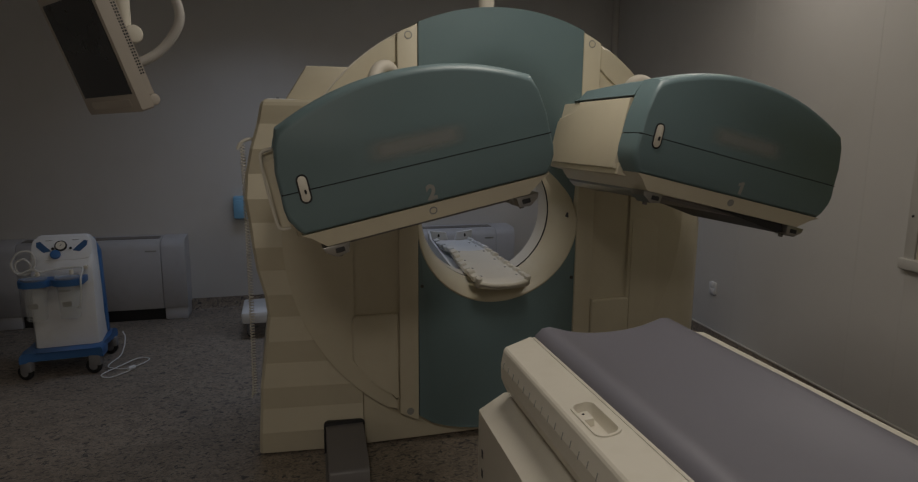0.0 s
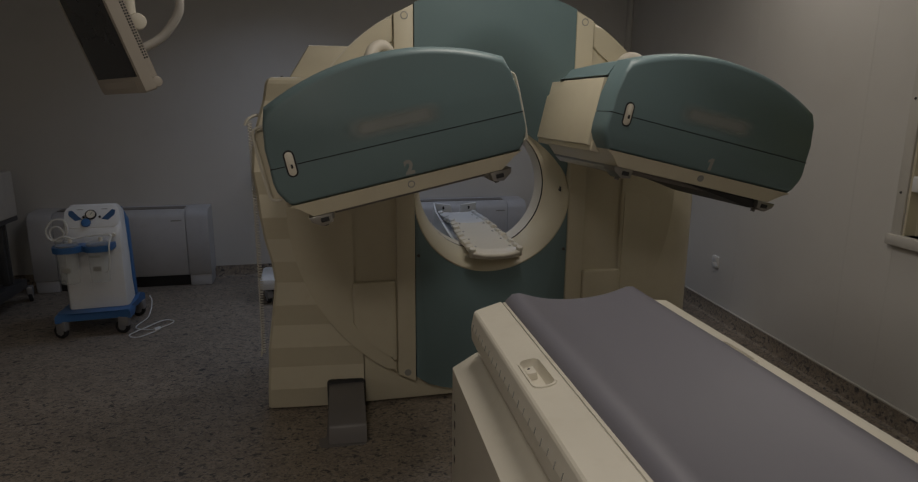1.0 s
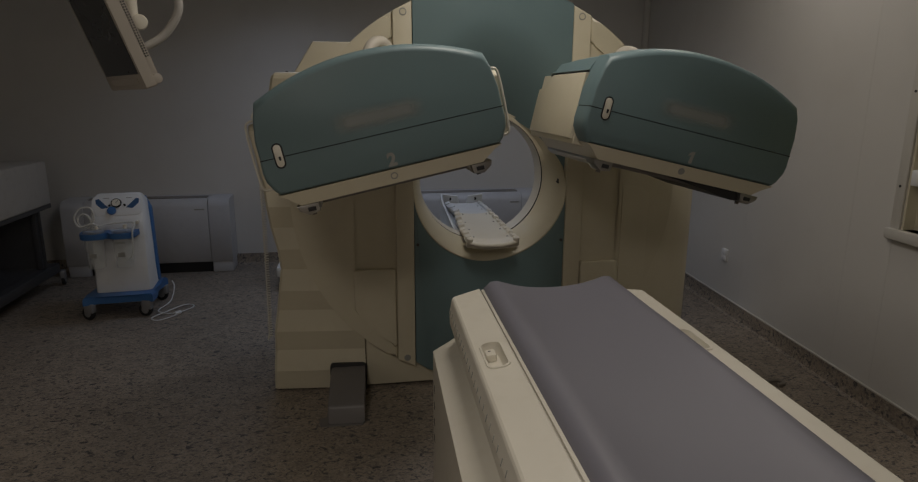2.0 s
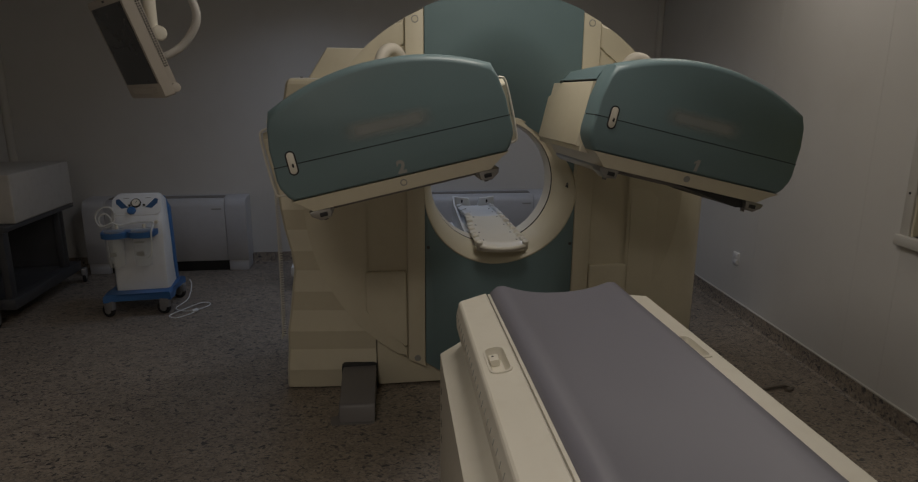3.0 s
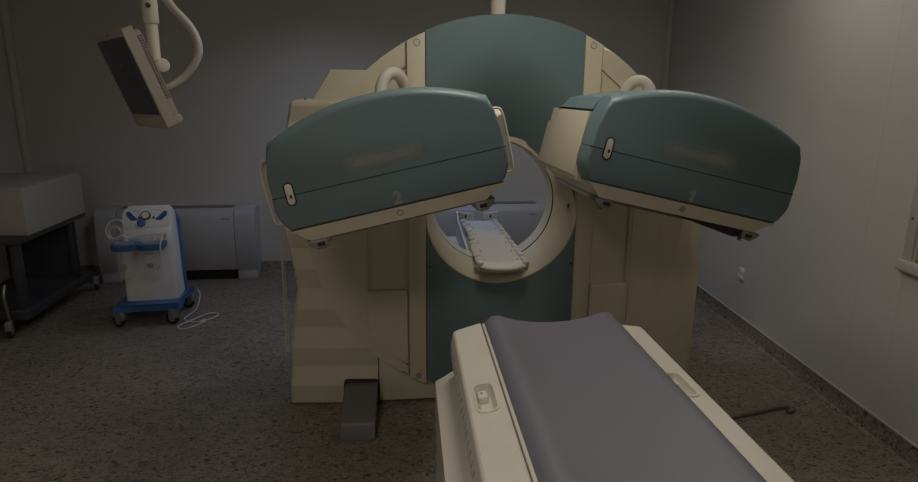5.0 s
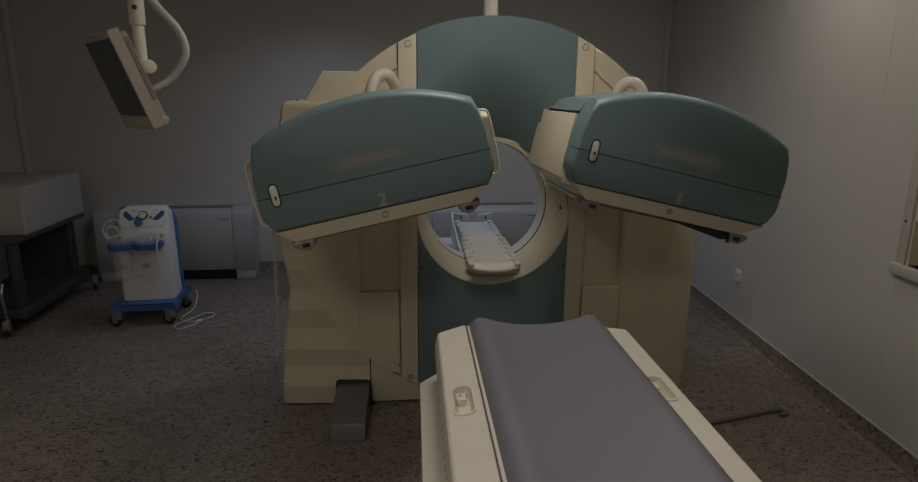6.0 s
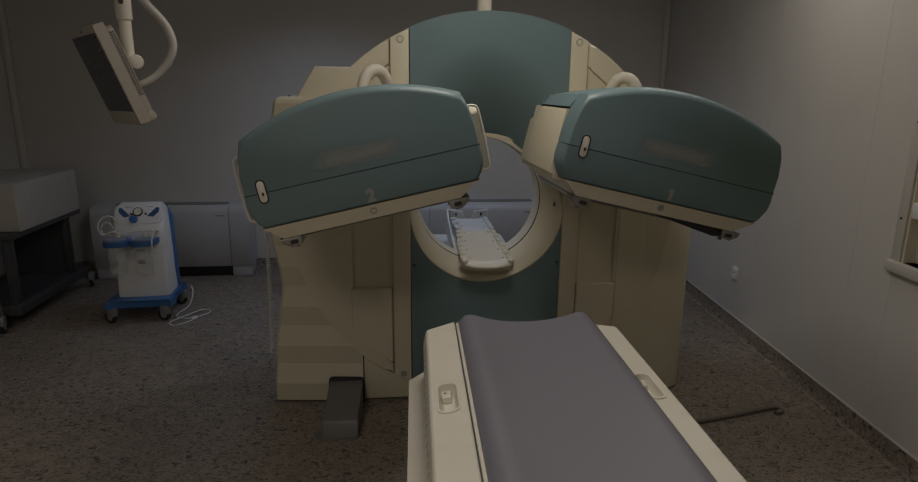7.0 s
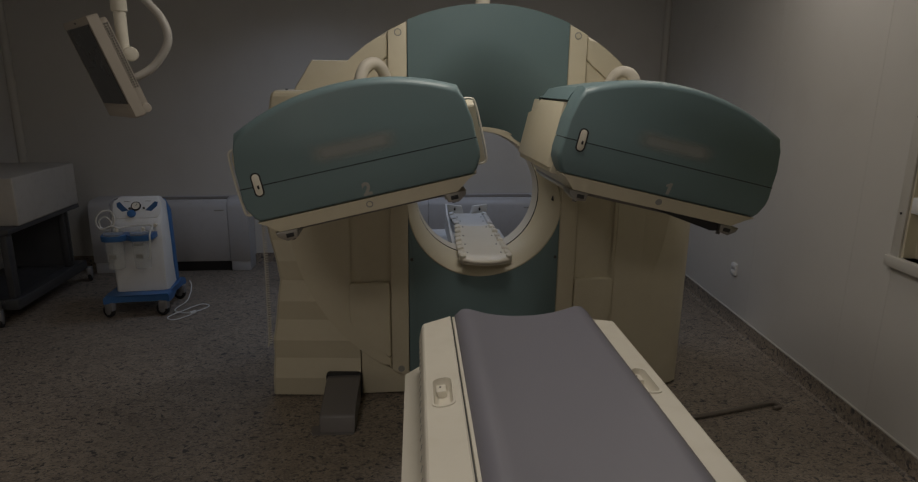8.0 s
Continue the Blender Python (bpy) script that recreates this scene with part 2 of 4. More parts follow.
# the wall with the observation window, in its own frame: u along the wall towards the camera, opening through it
EAST = pose(wall_line(BACK), BACK, 0, 0, 0, WALL_TURN - 90)   # local x runs from the corner towards the camera, local y into the room is negative
WIN_U0, WIN_U1, WIN_Z0, WIN_Z1 = 3.31, 4.85, 0.905, 2.02
LONG = 8.2


def wall_east():
    bm = bmesh.new()
    box(-0.1, WIN_U0, 0, 0.15, 0, CEILING, bm=bm)
    box(WIN_U1, LONG, 0, 0.15, 0, CEILING, bm=bm)
    box(WIN_U0, WIN_U1, 0, 0.15, 0, WIN_Z0, bm=bm)
    box(WIN_U0, WIN_U1, 0, 0.15, WIN_Z1, CEILING, bm=bm)
    return bm


tagged(part("wall_east", wall_east(), WALL, at=EAST), "warm white panelled wall with an observation window", "wall", kind="structure")

# seams between the wall panels: narrow raised cover strips
for i, (u, w) in enumerate(((2.02, 0.005), (2.98, 0.005))):
    tagged(part("trim", box(u - w / 2, u + w / 2, -0.001, 0.002, 0.105, CEILING), WALL, at=EAST), "thin joint strip between wall panels", "wall trim", kind="structure")
tagged(part("trim", box(3.264, 3.269, -0.001, 0.002, 0.109, 0.855), WALL, at=EAST), "thin joint strip between wall panels", "wall trim", kind="structure")
for x in (-1.52, -0.52, 0.48, 1.48, 2.48):
    tagged(part("trim", box(x - 0.003, x + 0.003, BACK - 0.001, BACK + 0.002, 0.105, CEILING), WALL), "thin joint strip between wall panels", "wall trim", kind="structure")
# rounded corner strips
for x in (-2.50, wall_line(BACK) - 0.02):
    tagged(part("trim", moved(cylinder(0.035, 0, CEILING, 12), Matrix.Translation((x, BACK - 0.012, 0))), TRIM), "pale corner strip between two walls", "wall trim", kind="structure")
# coved skirting of the floor's own vinyl
cove = [(0.0, 0.1), (-0.006, 0.1), (-0.008, 0.04), (-0.016, 0.012), (-0.035, 0.002), (-0.035, 0.0), (0.0, 0.0)]
tagged(part("baseboard", prism([(y, z) for y, z in cove], 0.03, LONG, axis="x"), FLOOR, at=EAST), "flecked vinyl coved skirting", "skirting", kind="structure")
tagged(part("baseboard", prism([(y + BACK, z) for y, z in cove], -2.5, wall_line(BACK) - 0.03, axis="x"), FLOOR), "flecked vinyl coved skirting", "skirting", kind="structure")
tagged(part("baseboard", prism([(-2.52 - a, z) for a, z in cove], -2.3, BACK - 0.04), FLOOR), "flecked vinyl coved skirting", "skirting", kind="structure")
tagged(part("trim", box(0.03, LONG, -0.010, 0.001, 0.1005, 0.108), TRIM, at=EAST), "pale edge strip over the skirting", "wall trim", kind="structure")


def window_in_wall():
    w = thing("window_1", EAST, "cream-framed observation window with yellowish lead glass", "window", kind="structure")
    for n, (a, b, c, d) in {"window_frame": (WIN_U0 - 0.055, WIN_U0, WIN_Z0 - 0.02, WIN_Z1 + 0.05), "jamb": (WIN_U1, WIN_U1 + 0.055, WIN_Z0 - 0.02, WIN_Z1 + 0.05),
                            "lintel": (WIN_U0, WIN_U1, WIN_Z1, WIN_Z1 + 0.05)}.items():
        part(n, box(a, b, -0.012, 0.0, c, d, 0.004), TRIM, w)
    part("window_sill", box(WIN_U0 - 0.065, WIN_U1 + 0.065, -0.03, 0.1, WIN_Z0 - 0.05, WIN_Z0, 0.006), TRIM, w)
    part("reveal", box(WIN_U0, WIN_U0 + 0.012, 0.0, 0.12, WIN_Z0, WIN_Z1), CREAM, w)
    sash = part("sash", box(WIN_U0 + 0.012, WIN_U0 + 0.06, 0.05, 0.09, WIN_Z0, WIN_Z1, 0.003), CREAM, w)
    part("pane", box(WIN_U0 + 0.06, WIN_U1, 0.06, 0.075, WIN_Z0, WIN_Z1), LEAD_GLASS, w, "yellowish lead glass pane")
    part("latch", box(WIN_U0 + 0.02, WIN_U0 + 0.075, -0.012, 0.05, 1.11, 1.18, 0.006), WHITE, sash, "white plastic latch")
    for z in (1.52, 1.10):
        part("screw", moved(cylinder(0.006, 0, 0.003, 10), pose(WIN_U0 - 0.03, -0.012, z, 90, 0, 0)), MARK_DARK, w)
    return w


window_in_wall()
# the dim room behind the window
tagged(part("backdrop", box(WIN_U0 - 0.6, WIN_U1 + 0.6, 1.6, 1.65, 0.0, CEILING), material("dim_room", (0.35, 0.33, 0.2), 0.8), at=EAST), "dim yellowish room behind the window", "backdrop", kind="structure")
for n, (a, b, c, d, e, g) in {"wall_control_a": (WIN_U0 - 0.65, WIN_U0 - 0.6, 0.15, 1.65, 0, CEILING), "wall_control_b": (WIN_U1 + 0.6, WIN_U1 + 0.65, 0.15, 1.65, 0, CEILING),
                              "ceiling_control": (WIN_U0 - 0.65, WIN_U1 + 0.65, 0.15, 1.65, CEILING, CEILING + 0.05), "floor_control": (WIN_U0 - 0.65, WIN_U1 + 0.65, 0.15, 1.65, -0.05, 0)}.items():
    tagged(part(n, box(a, b, c, d, e, g), WALL, at=EAST), "plain surface of the room behind the window", "wall", kind="structure")


def wall_socket():
    s = thing("wall_socket", EAST @ pose(1.80, 0, 0.402), "white plastic double socket on the wall", "socket")
    part("plate", moved(prism(rounded(0.074, 0.085, 0.008), -0.012, 0.0, 0.003), pose(0, 0, 0)), WHITE, s)
    for z in (-0.02, 0.02):
        part("face", prism([(x, y + z) for x, y in rounded(0.052, 0.030, 0.005)], -0.016, -0.011, 0.002), WHITE, s)
    return s


wall_socket()

# recessed ceiling lights
for lx, ly, lw, lc, spread in LAMPS:
    lt = thing("ceiling_light", pose(lx, ly, CEILING), "square white ceiling light fitting", "ceiling light", "ceiling lights")
    part("frame", ring_mesh(rounded(0.62, 0.62, 0.01), rounded(0.57, 0.57, 0.01), 0.0, 0.03), WHITE, lt, at=pose(0, 0, -0.03, 90, 0, 0))

# ---------------------------------------------------------------- the scanner
CX, FY = 1.08, 2.76
RC, RR = 1.02, 0.97      # height and radius of the round front
scanner = thing("gamma_camera", pose(CX, FY, 0), "cream and teal gamma camera with two detector heads", "scanner")


def circle(cx, cz, rx, rz, n=96, start=0.0):
    return [(cx + rx * math.cos(start + i * math.tau / n), cz + rz * math.sin(start + i * math.tau / n)) for i in range(n)]


def arc_at_x(r, x):
    return math.sqrt(r * r - x * x)


BORE_Z, BORE_R, BORE_X = 1.08, 0.33, -0.02
STRIP_IN, STRIP_OUT, SEAM = 0.385, 0.475, 0.69


def side_segment(s):
    """The flank of the round front between a strip and the rim; s = -1 or 1."""
    pts = []
    a0 = math.acos(STRIP_OUT / RR)
    for k in range(33):
        a = a0 - 2 * a0 * k / 32
        pts.append((s * RR * math.cos(a), RC + RR * math.sin(a)))
    pts += [(s * STRIP_OUT, 0.243), (s * 0.535, 0.278), (s * 0.60, 0.336), (s * SEAM, 0.445), (s * SEAM, RC + arc_at_x(0.87, SEAM))]
    b0, b1 = math.acos(SEAM / 0.87), math.acos(STRIP_OUT / 0.87)
    for k in range(1, 9):
        a = b0 + (b1 - b0) * k / 8
        pts.append((s * 0.87 * math.cos(a), RC + 0.87 * math.sin(a)))
    return pts


# housing behind the front, with the bore through it
hole = circle(BORE_X, BORE_Z, BORE_R + 0.02, BORE_R + 0.02)
part("housing", ring_mesh([(x, max(z, 0.06)) for x, z in circle(0, RC, RR - 0.012, RR - 0.012)], hole, 0.165, 0.255), CREAM, scanner)
part("rim_band", ring_mesh([(x, max(z, 0.06)) for x, z in circle(0, RC, RR - 0.012, RR - 0.012)], [(x, max(z, 0.07)) for x, z in circle(0, RC, RR - 0.05, RR - 0.05)], 0.07, 0.166), CREAM, scanner)
part("rim_edge", ring_mesh([(x, max(z, 0.06)) for x, z in circle(0, RC, RR + 0.006, RR + 0.006)], [(x, max(z, 0.07)) for x, z in circle(0, RC, RR - 0.04, RR - 0.04)], 0.105, 0.358), CREAM_PALE, scanner)
for s in (-1, 1):
    part("front_panel", prism(side_segment(s), 0.0, 0.09, 0.014, 3), CREAM, scanner)
    part("recess_panel", prism([(s * 0.40, 0.2), (s * 0.47, 0.232), (s * 0.70, 0.43), (s * 0.70, 1.615), (s * 0.40, 1.815)][::s], 0.012, 0.1), CREAM, scanner)
    x0, x1 = sorted((s * STRIP_IN, s * STRIP_OUT))
    # upright strip with a disc at each end
    top = [(x0 + 0.001, RC + arc_at_x(RR, x0)), (x1 - 0.001, RC + arc_at_x(RR, x1))]
    strip = part("strip", prism([(x0 + 0.001, RC - arc_at_x(RR, x0)), (x1 - 0.001, RC - arc_at_x(RR, x1)), top[1], top[0]], -0.012, 0.06, 0.006), CREAM, scanner)
    for z in (1.86, 0.18):
        part("disc", moved(cylinder(0.017, 0, 0.0012, 24), pose(s * 0.427, -0.012, z, 90, 0, 0)), MARK, strip, "grey round cover cap")
        part("cap", moved(cylinder(0.0125, 0, 0.0018, 24), pose(s * 0.427, -0.012, z, 90, 0, 0)), CREAM if z > 1 else MARK, strip)
    # door below: rounded upper corners, lower edge arched like the rim
    door_pts = [(s * 0.481, 0.252)]
    for k in range(9):
        u = k / 8
        door_pts.append((s * (0.481 + 0.206 * u), 0.252 + 0.196 * u - 0.028 * math.sin(math.pi * u) + 0.004))
    for k in range(5):
        a = radians(90 * k / 4)
        door_pts.append((s * (0.669 + 0.018 * math.cos(a)), 0.635 + 0.018 * math.sin(a)))
    for k in range(5):
        a = radians(90 + 90 * k / 4)
        door_pts.append((s * (0.493 + 0.012 * math.cos(a)), 0.641 + 0.012 * math.sin(a)))
    if s > 0:
        door_pts = door_pts[::-1]
    part("service_door", prism(door_pts, -0.014, 0.02, 0.010, 3), CREAM, scanner)


def teal_upper():
    """Upper front panel: flat above, dished towards the bore."""
    bm = bmesh.new()
    nx, nz = 24, 18
    rows = []
    for j in range(nz + 1):
        row = []
        for i in range(nx + 1):
            x = -STRIP_IN + 0.002 + (2 * STRIP_IN - 0.004) * i / nx
            low = BORE_Z + max(0.0, 1 - abs((x - BORE_X * (1 - abs(x) / STRIP_IN)) / 0.392) ** 1.7) ** 0.62 * 0.338
            high = RC + arc_at_x(RR + 0.004, x)
            z = low + (high - low) * j / nz
            u = max(0.0, 1 - (z - low) / 0.42)
            y = -0.014 + 0.17 * u ** 1.5 * (1 - (x / 0.45) ** 2)
            row.append(bm.verts.new((x, y, z)))
        rows.append(row)
    for a, b in zip(rows, rows[1:]):
        for i in range(nx):
            bm.faces.new((a[i], a[i + 1], b[i + 1], b[i]))
    ext = bmesh.ops.extrude_face_region(bm, geom=bm.faces[:])
    verts = [v for v in ext["geom"] if isinstance(v, bmesh.types.BMVert)]
    for v in verts:
        v.co.y = max(0.07, v.co.y + 0.01)
    return bm


part("upper_front_panel", teal_upper(), TEAL, scanner, "teal painted dished panel")
# lower teal panel, cut round by the bore surround
pts = []
for k in range(25):
    a = math.pi + math.pi * k / 24
    pts.append((BORE_X * (1 - abs(math.cos(a))) + 0.386 * math.cos(a) * 0.998, 1.05 + 0.37 * math.sin(a)))
low_z = RC - arc_at_x(RR, STRIP_IN)
edge = [(STRIP_IN - 0.003, low_z + 0.02)]
for k in range(1, 12):
    x = STRIP_IN - 2 * STRIP_IN * k / 12
    edge.append((x, RC - arc_at_x(RR - 0.0, x)))
edge.append((-STRIP_IN + 0.003, low_z + 0.02))
part("lower_front_panel", prism(pts + edge, -0.006, 0.06, 0.004), TEAL, scanner, "teal painted panel")
for s in (-1, 1):
    part("screw", moved(cylinder(0.008, 0, 0.004, 12), pose(s * 0.369, -0.006, 0.772, 90, 0, 0)), MARK_DARK, scanner)


def loft(rows, close=True):
    bm = bmesh.new()
    made = [[bm.verts.new(p) for p in row] for row in rows]
    for a, b in zip(made, made[1:]):
        k = len(a)
        for i in range(k if close else k - 1):
            bm.faces.new((a[i], a[(i + 1) % k], b[(i + 1) % k], b[i]))
    return bm


def capped_loft(rings):
    bm = loft(rings)
    bm.verts.ensure_lookup_table()
    n, total = len(rings[0]), len(bm.verts)
    bm.faces.new([bm.verts[i] for i in range(n)][::-1])
    bm.faces.new([bm.verts[total - n + i] for i in range(n)])
    return bm


def ring_row(cz, rx, rz, y, n=96):
    return [(x, y, z) for x, z in circle(BORE_X, cz, rx, rz, n)]


def surround():
    """Flared ring round the bore; its upper half lies back with the dished panel."""
    rows = []
    for cz, rx, rz, y in ((1.05, 0.39, 0.374, 0.05), (1.05, 0.39, 0.374, -0.0075), (1.052, 0.385, 0.370, -0.010), (1.058, 0.370, 0.358, 0.002), (1.068, 0.344, 0.338, 0.06), (BORE_Z, 0.322, 0.322, 0.135), (BORE_Z, 0.324, 0.324, 0.145)):
        row = []
        for k in range(96):
            a = k * math.tau / 96
            back = 0.15 * max(0.0, math.sin(a)) ** 0.9
            centre = BORE_X * (1 - abs(math.cos(a)) * (rx - 0.322) / 0.068)
            row.append((centre + rx * math.cos(a), max(y, min(0.134, y + back)) if y < 0.13 else y, cz + rz * math.sin(a)))
        rows.append(row)
    return loft(rows)


part("bore_surround", surround(), CREAM, scanner, "cream flared surround")
part("gasket", loft([ring_row(BORE_Z, 0.324, 0.324, 0.145), ring_row(BORE_Z, 0.329, 0.329, 0.147), ring_row(BORE_Z, 0.329, 0.329, 0.154), ring_row(BORE_Z, 0.322, 0.322, 0.155)]), BLACK, scanner, "dark gap ring")
part("bore_tunnel", loft([ring_row(BORE_Z, 0.33, 0.33, 0.1545), ring_row(BORE_Z, 0.3225, 0.3225, 0.155), ring_row(BORE_Z, 0.318, 0.318, 0.162), ring_row(BORE_Z, 0.315, 0.315, 0.25), ring_row(BORE_Z, 0.36, 0.36, 0.26)]), TUNNEL_WHITE, scanner, "off-white tunnel lining")
part("label_mark", prism([(0.343, 1.065), (0.352, 1.06), (0.35, 1.085)], 0.012, 0.03), MARK_DARK, scanner)


# shoulder on the cord's side: a body of stacked shallow facets
def shoulder():
    rows = []
    for k in range(16):
        z, zig = 0.1055 * k, k % 2
        wave = float(np.interp(z, (0, 0.33, 0.49, 0.61, 0.71, 0.845, 0.96, 1.18, 1.3, 1.49, 1.58), (-1.105, -1.086, -1.062, -1.043, -1.045, -1.082, -1.095, -1.118, -1.105, -1.05, -1.03)))
        left = wave - 0.001 * zig
        fy = 0.085 + 0.03 * (1 - math.cos(min(1, z / 1.2) * math.pi)) * 0.5 - 0.021 * zig
        rows.append([(left + 0.012, fy, z), (-0.64, fy - 0.045, z), (-0.64, 0.70, z), (left + 0.02, 0.70, z), (left, 0.62, z), (left, fy + 0.015, z)])
    bm = capped_loft(rows)
    moved(bm, Matrix.Translation((0, 0, 0.012)))
    topz = max(v.co.z for v in bm.verts)
    edges = [e for e in bm.edges if all(abs(v.co.z - topz) < 1e-5 for v in e.verts)]
    bmesh.ops.bevel(bm, geom=edges, offset=0.03, segments=3, affect="EDGES", profile=0.5)
    return bm


part("shoulder_cover", shoulder(), CREAM, scanner, "cream cover of shallow horizontal facets", smooth=12)
part("rear_cover", prism([(-0.98, 1.3), (-0.98, 1.52), (-0.84, 1.738), (-0.55, 1.738), (-0.4, 1.3)], 0.15, 0.75, 0.012), CREAM, scanner)
part("cover_tab", box(-0.97, -0.958, 0.145, 0.16, 1.575, 1.60, 0.002), MARK_DARK, scanner)
# flank on the other side: a smooth cover that falls back towards its outer edge
def flank():
    outline = [(0.694, -0.004), (0.80, -0.003), (0.92, 0.006), (1.02, 0.022), (1.085, 0.042), (1.125, 0.07), (1.143, 0.11), (1.145, 0.75), (0.694, 0.75)]
    rows = []
    for z, k in ((0.012, 0.0), (1.0, 0.0), (1.2, 0.25), (1.3, 0.6), (1.36, 1.0)):
        rows.append([(x - (0.16 * k if x > 1.1 else 0.05 * k if x > 1.0 else 0), y + 0.06 * k if y < 0.2 else y, z) for x, y in outline])
    return capped_loft(rows)


part("flank_cover", flank(), CREAM, scanner, smooth=40)
part("plinth", box(-0.637, 0.69, 0.05, 0.70, 0.012, 0.3, 0.01), CREAM, scanner)
part("switch_slot", prism([(x - 0.728, z + 0.075) for x, z in rounded(0.184, 0.16, 0.02)], 0.02, 0.12, 0.004), BLACK, scanner, "dark slot behind the floor box")
# shadow line along the scanner's foot, put in as a flat black sheet
part("plinth_shade_sheet", box(-1.06, 1.1, 0.12, 0.68, 0.0, 0.013), BLACK, scanner)
part("cable_pole", moved(cylinder(0.037, 1.9, CEILING, 20), Matrix.Translation((0.003, 0.25, 0))), CREAM_PALE, scanner, "cream pole up to the ceiling")
part("hook", tube(smooth_path([(-1.06, 0.16, 1.42), (-1.09, 0.15, 1.425), (-1.125, 0.14, 1.405), (-1.137, 0.14, 1.38)], 5), 0.007), CREAM_PALE, scanner)


# ---------------------------------------------------------------- detector heads
def head_outline(z_lo, z_hi_edge, crown, half, inset=0.0, top_in=0.0, n=18):
    """Cover outline over the seam: straight flanks, arched crown."""
    h = half - inset
    pts = [(-h + 0.002, z_lo), (-h + 0.003, z_lo + 0.06), (-h + 0.016, z_hi_edge - 0.05), (-h + 0.032, z_hi_edge - top_in)]
    x_edge = h - 0.032
    for k in range(1, n):
        u = -1 + 2 * k / n
        pts.append((u * x_edge, z_hi_edge - top_in + (crown - z_hi_edge) * (1 - abs(u) ** 2.1)))
    pts += [(h - 0.032, z_hi_edge - top_in), (h - 0.016, z_hi_edge - 0.05), (h - 0.003, z_lo + 0.06), (h - 0.002, z_lo)]
    return pts


def upper_cover():
    rings = []
    for k in range(6):
        a = radians(90 * k / 5)
        y, top_in, inset = 0.05 * (1 - math.sin(a)), 0.026 * (1 - math.cos(a)) * 1.0, 0.012 * (1 - math.cos(a))
        rings.append((y, inset, top_in))
    rings = sorted(rings)
    rows = [[(x, y, z) for x, z in head_outline(0.1425, 0.321, 0.407, 0.405, i, t)] for y, i, t in rings]
    rows.append([(x, 0.108, z) for x, y, z in rows[-1]])
    return capped_loft(rows)


def lower_cover():
    rows = []
    for k in range(6):
        a = radians(90 * k / 5)
        y, i = 0.03 * (1 - math.sin(a)), 0.012 * (1 - math.cos(a))
        rows.append((y, i))
    rows = sorted(rows)
    out = []
    for y, i in rows + [(0.108, 0.0)]:
        h = 0.4045 - i
        out.append([(-h + 0.002, y, 0.1395), (-h, y, 0.10), (-h + 0.004, y, 0.07 + i), (-h + 0.022, y, 0.036 + i), (-h + 0.036, y, 0.022 + i), (h - 0.036, y, 0.022 + i), (h - 0.022, y, 0.036 + i), (h - 0.004, y, 0.07 + i), (h, y, 0.10), (h - 0.002, y, 0.1395)])
    return capped_loft(out)


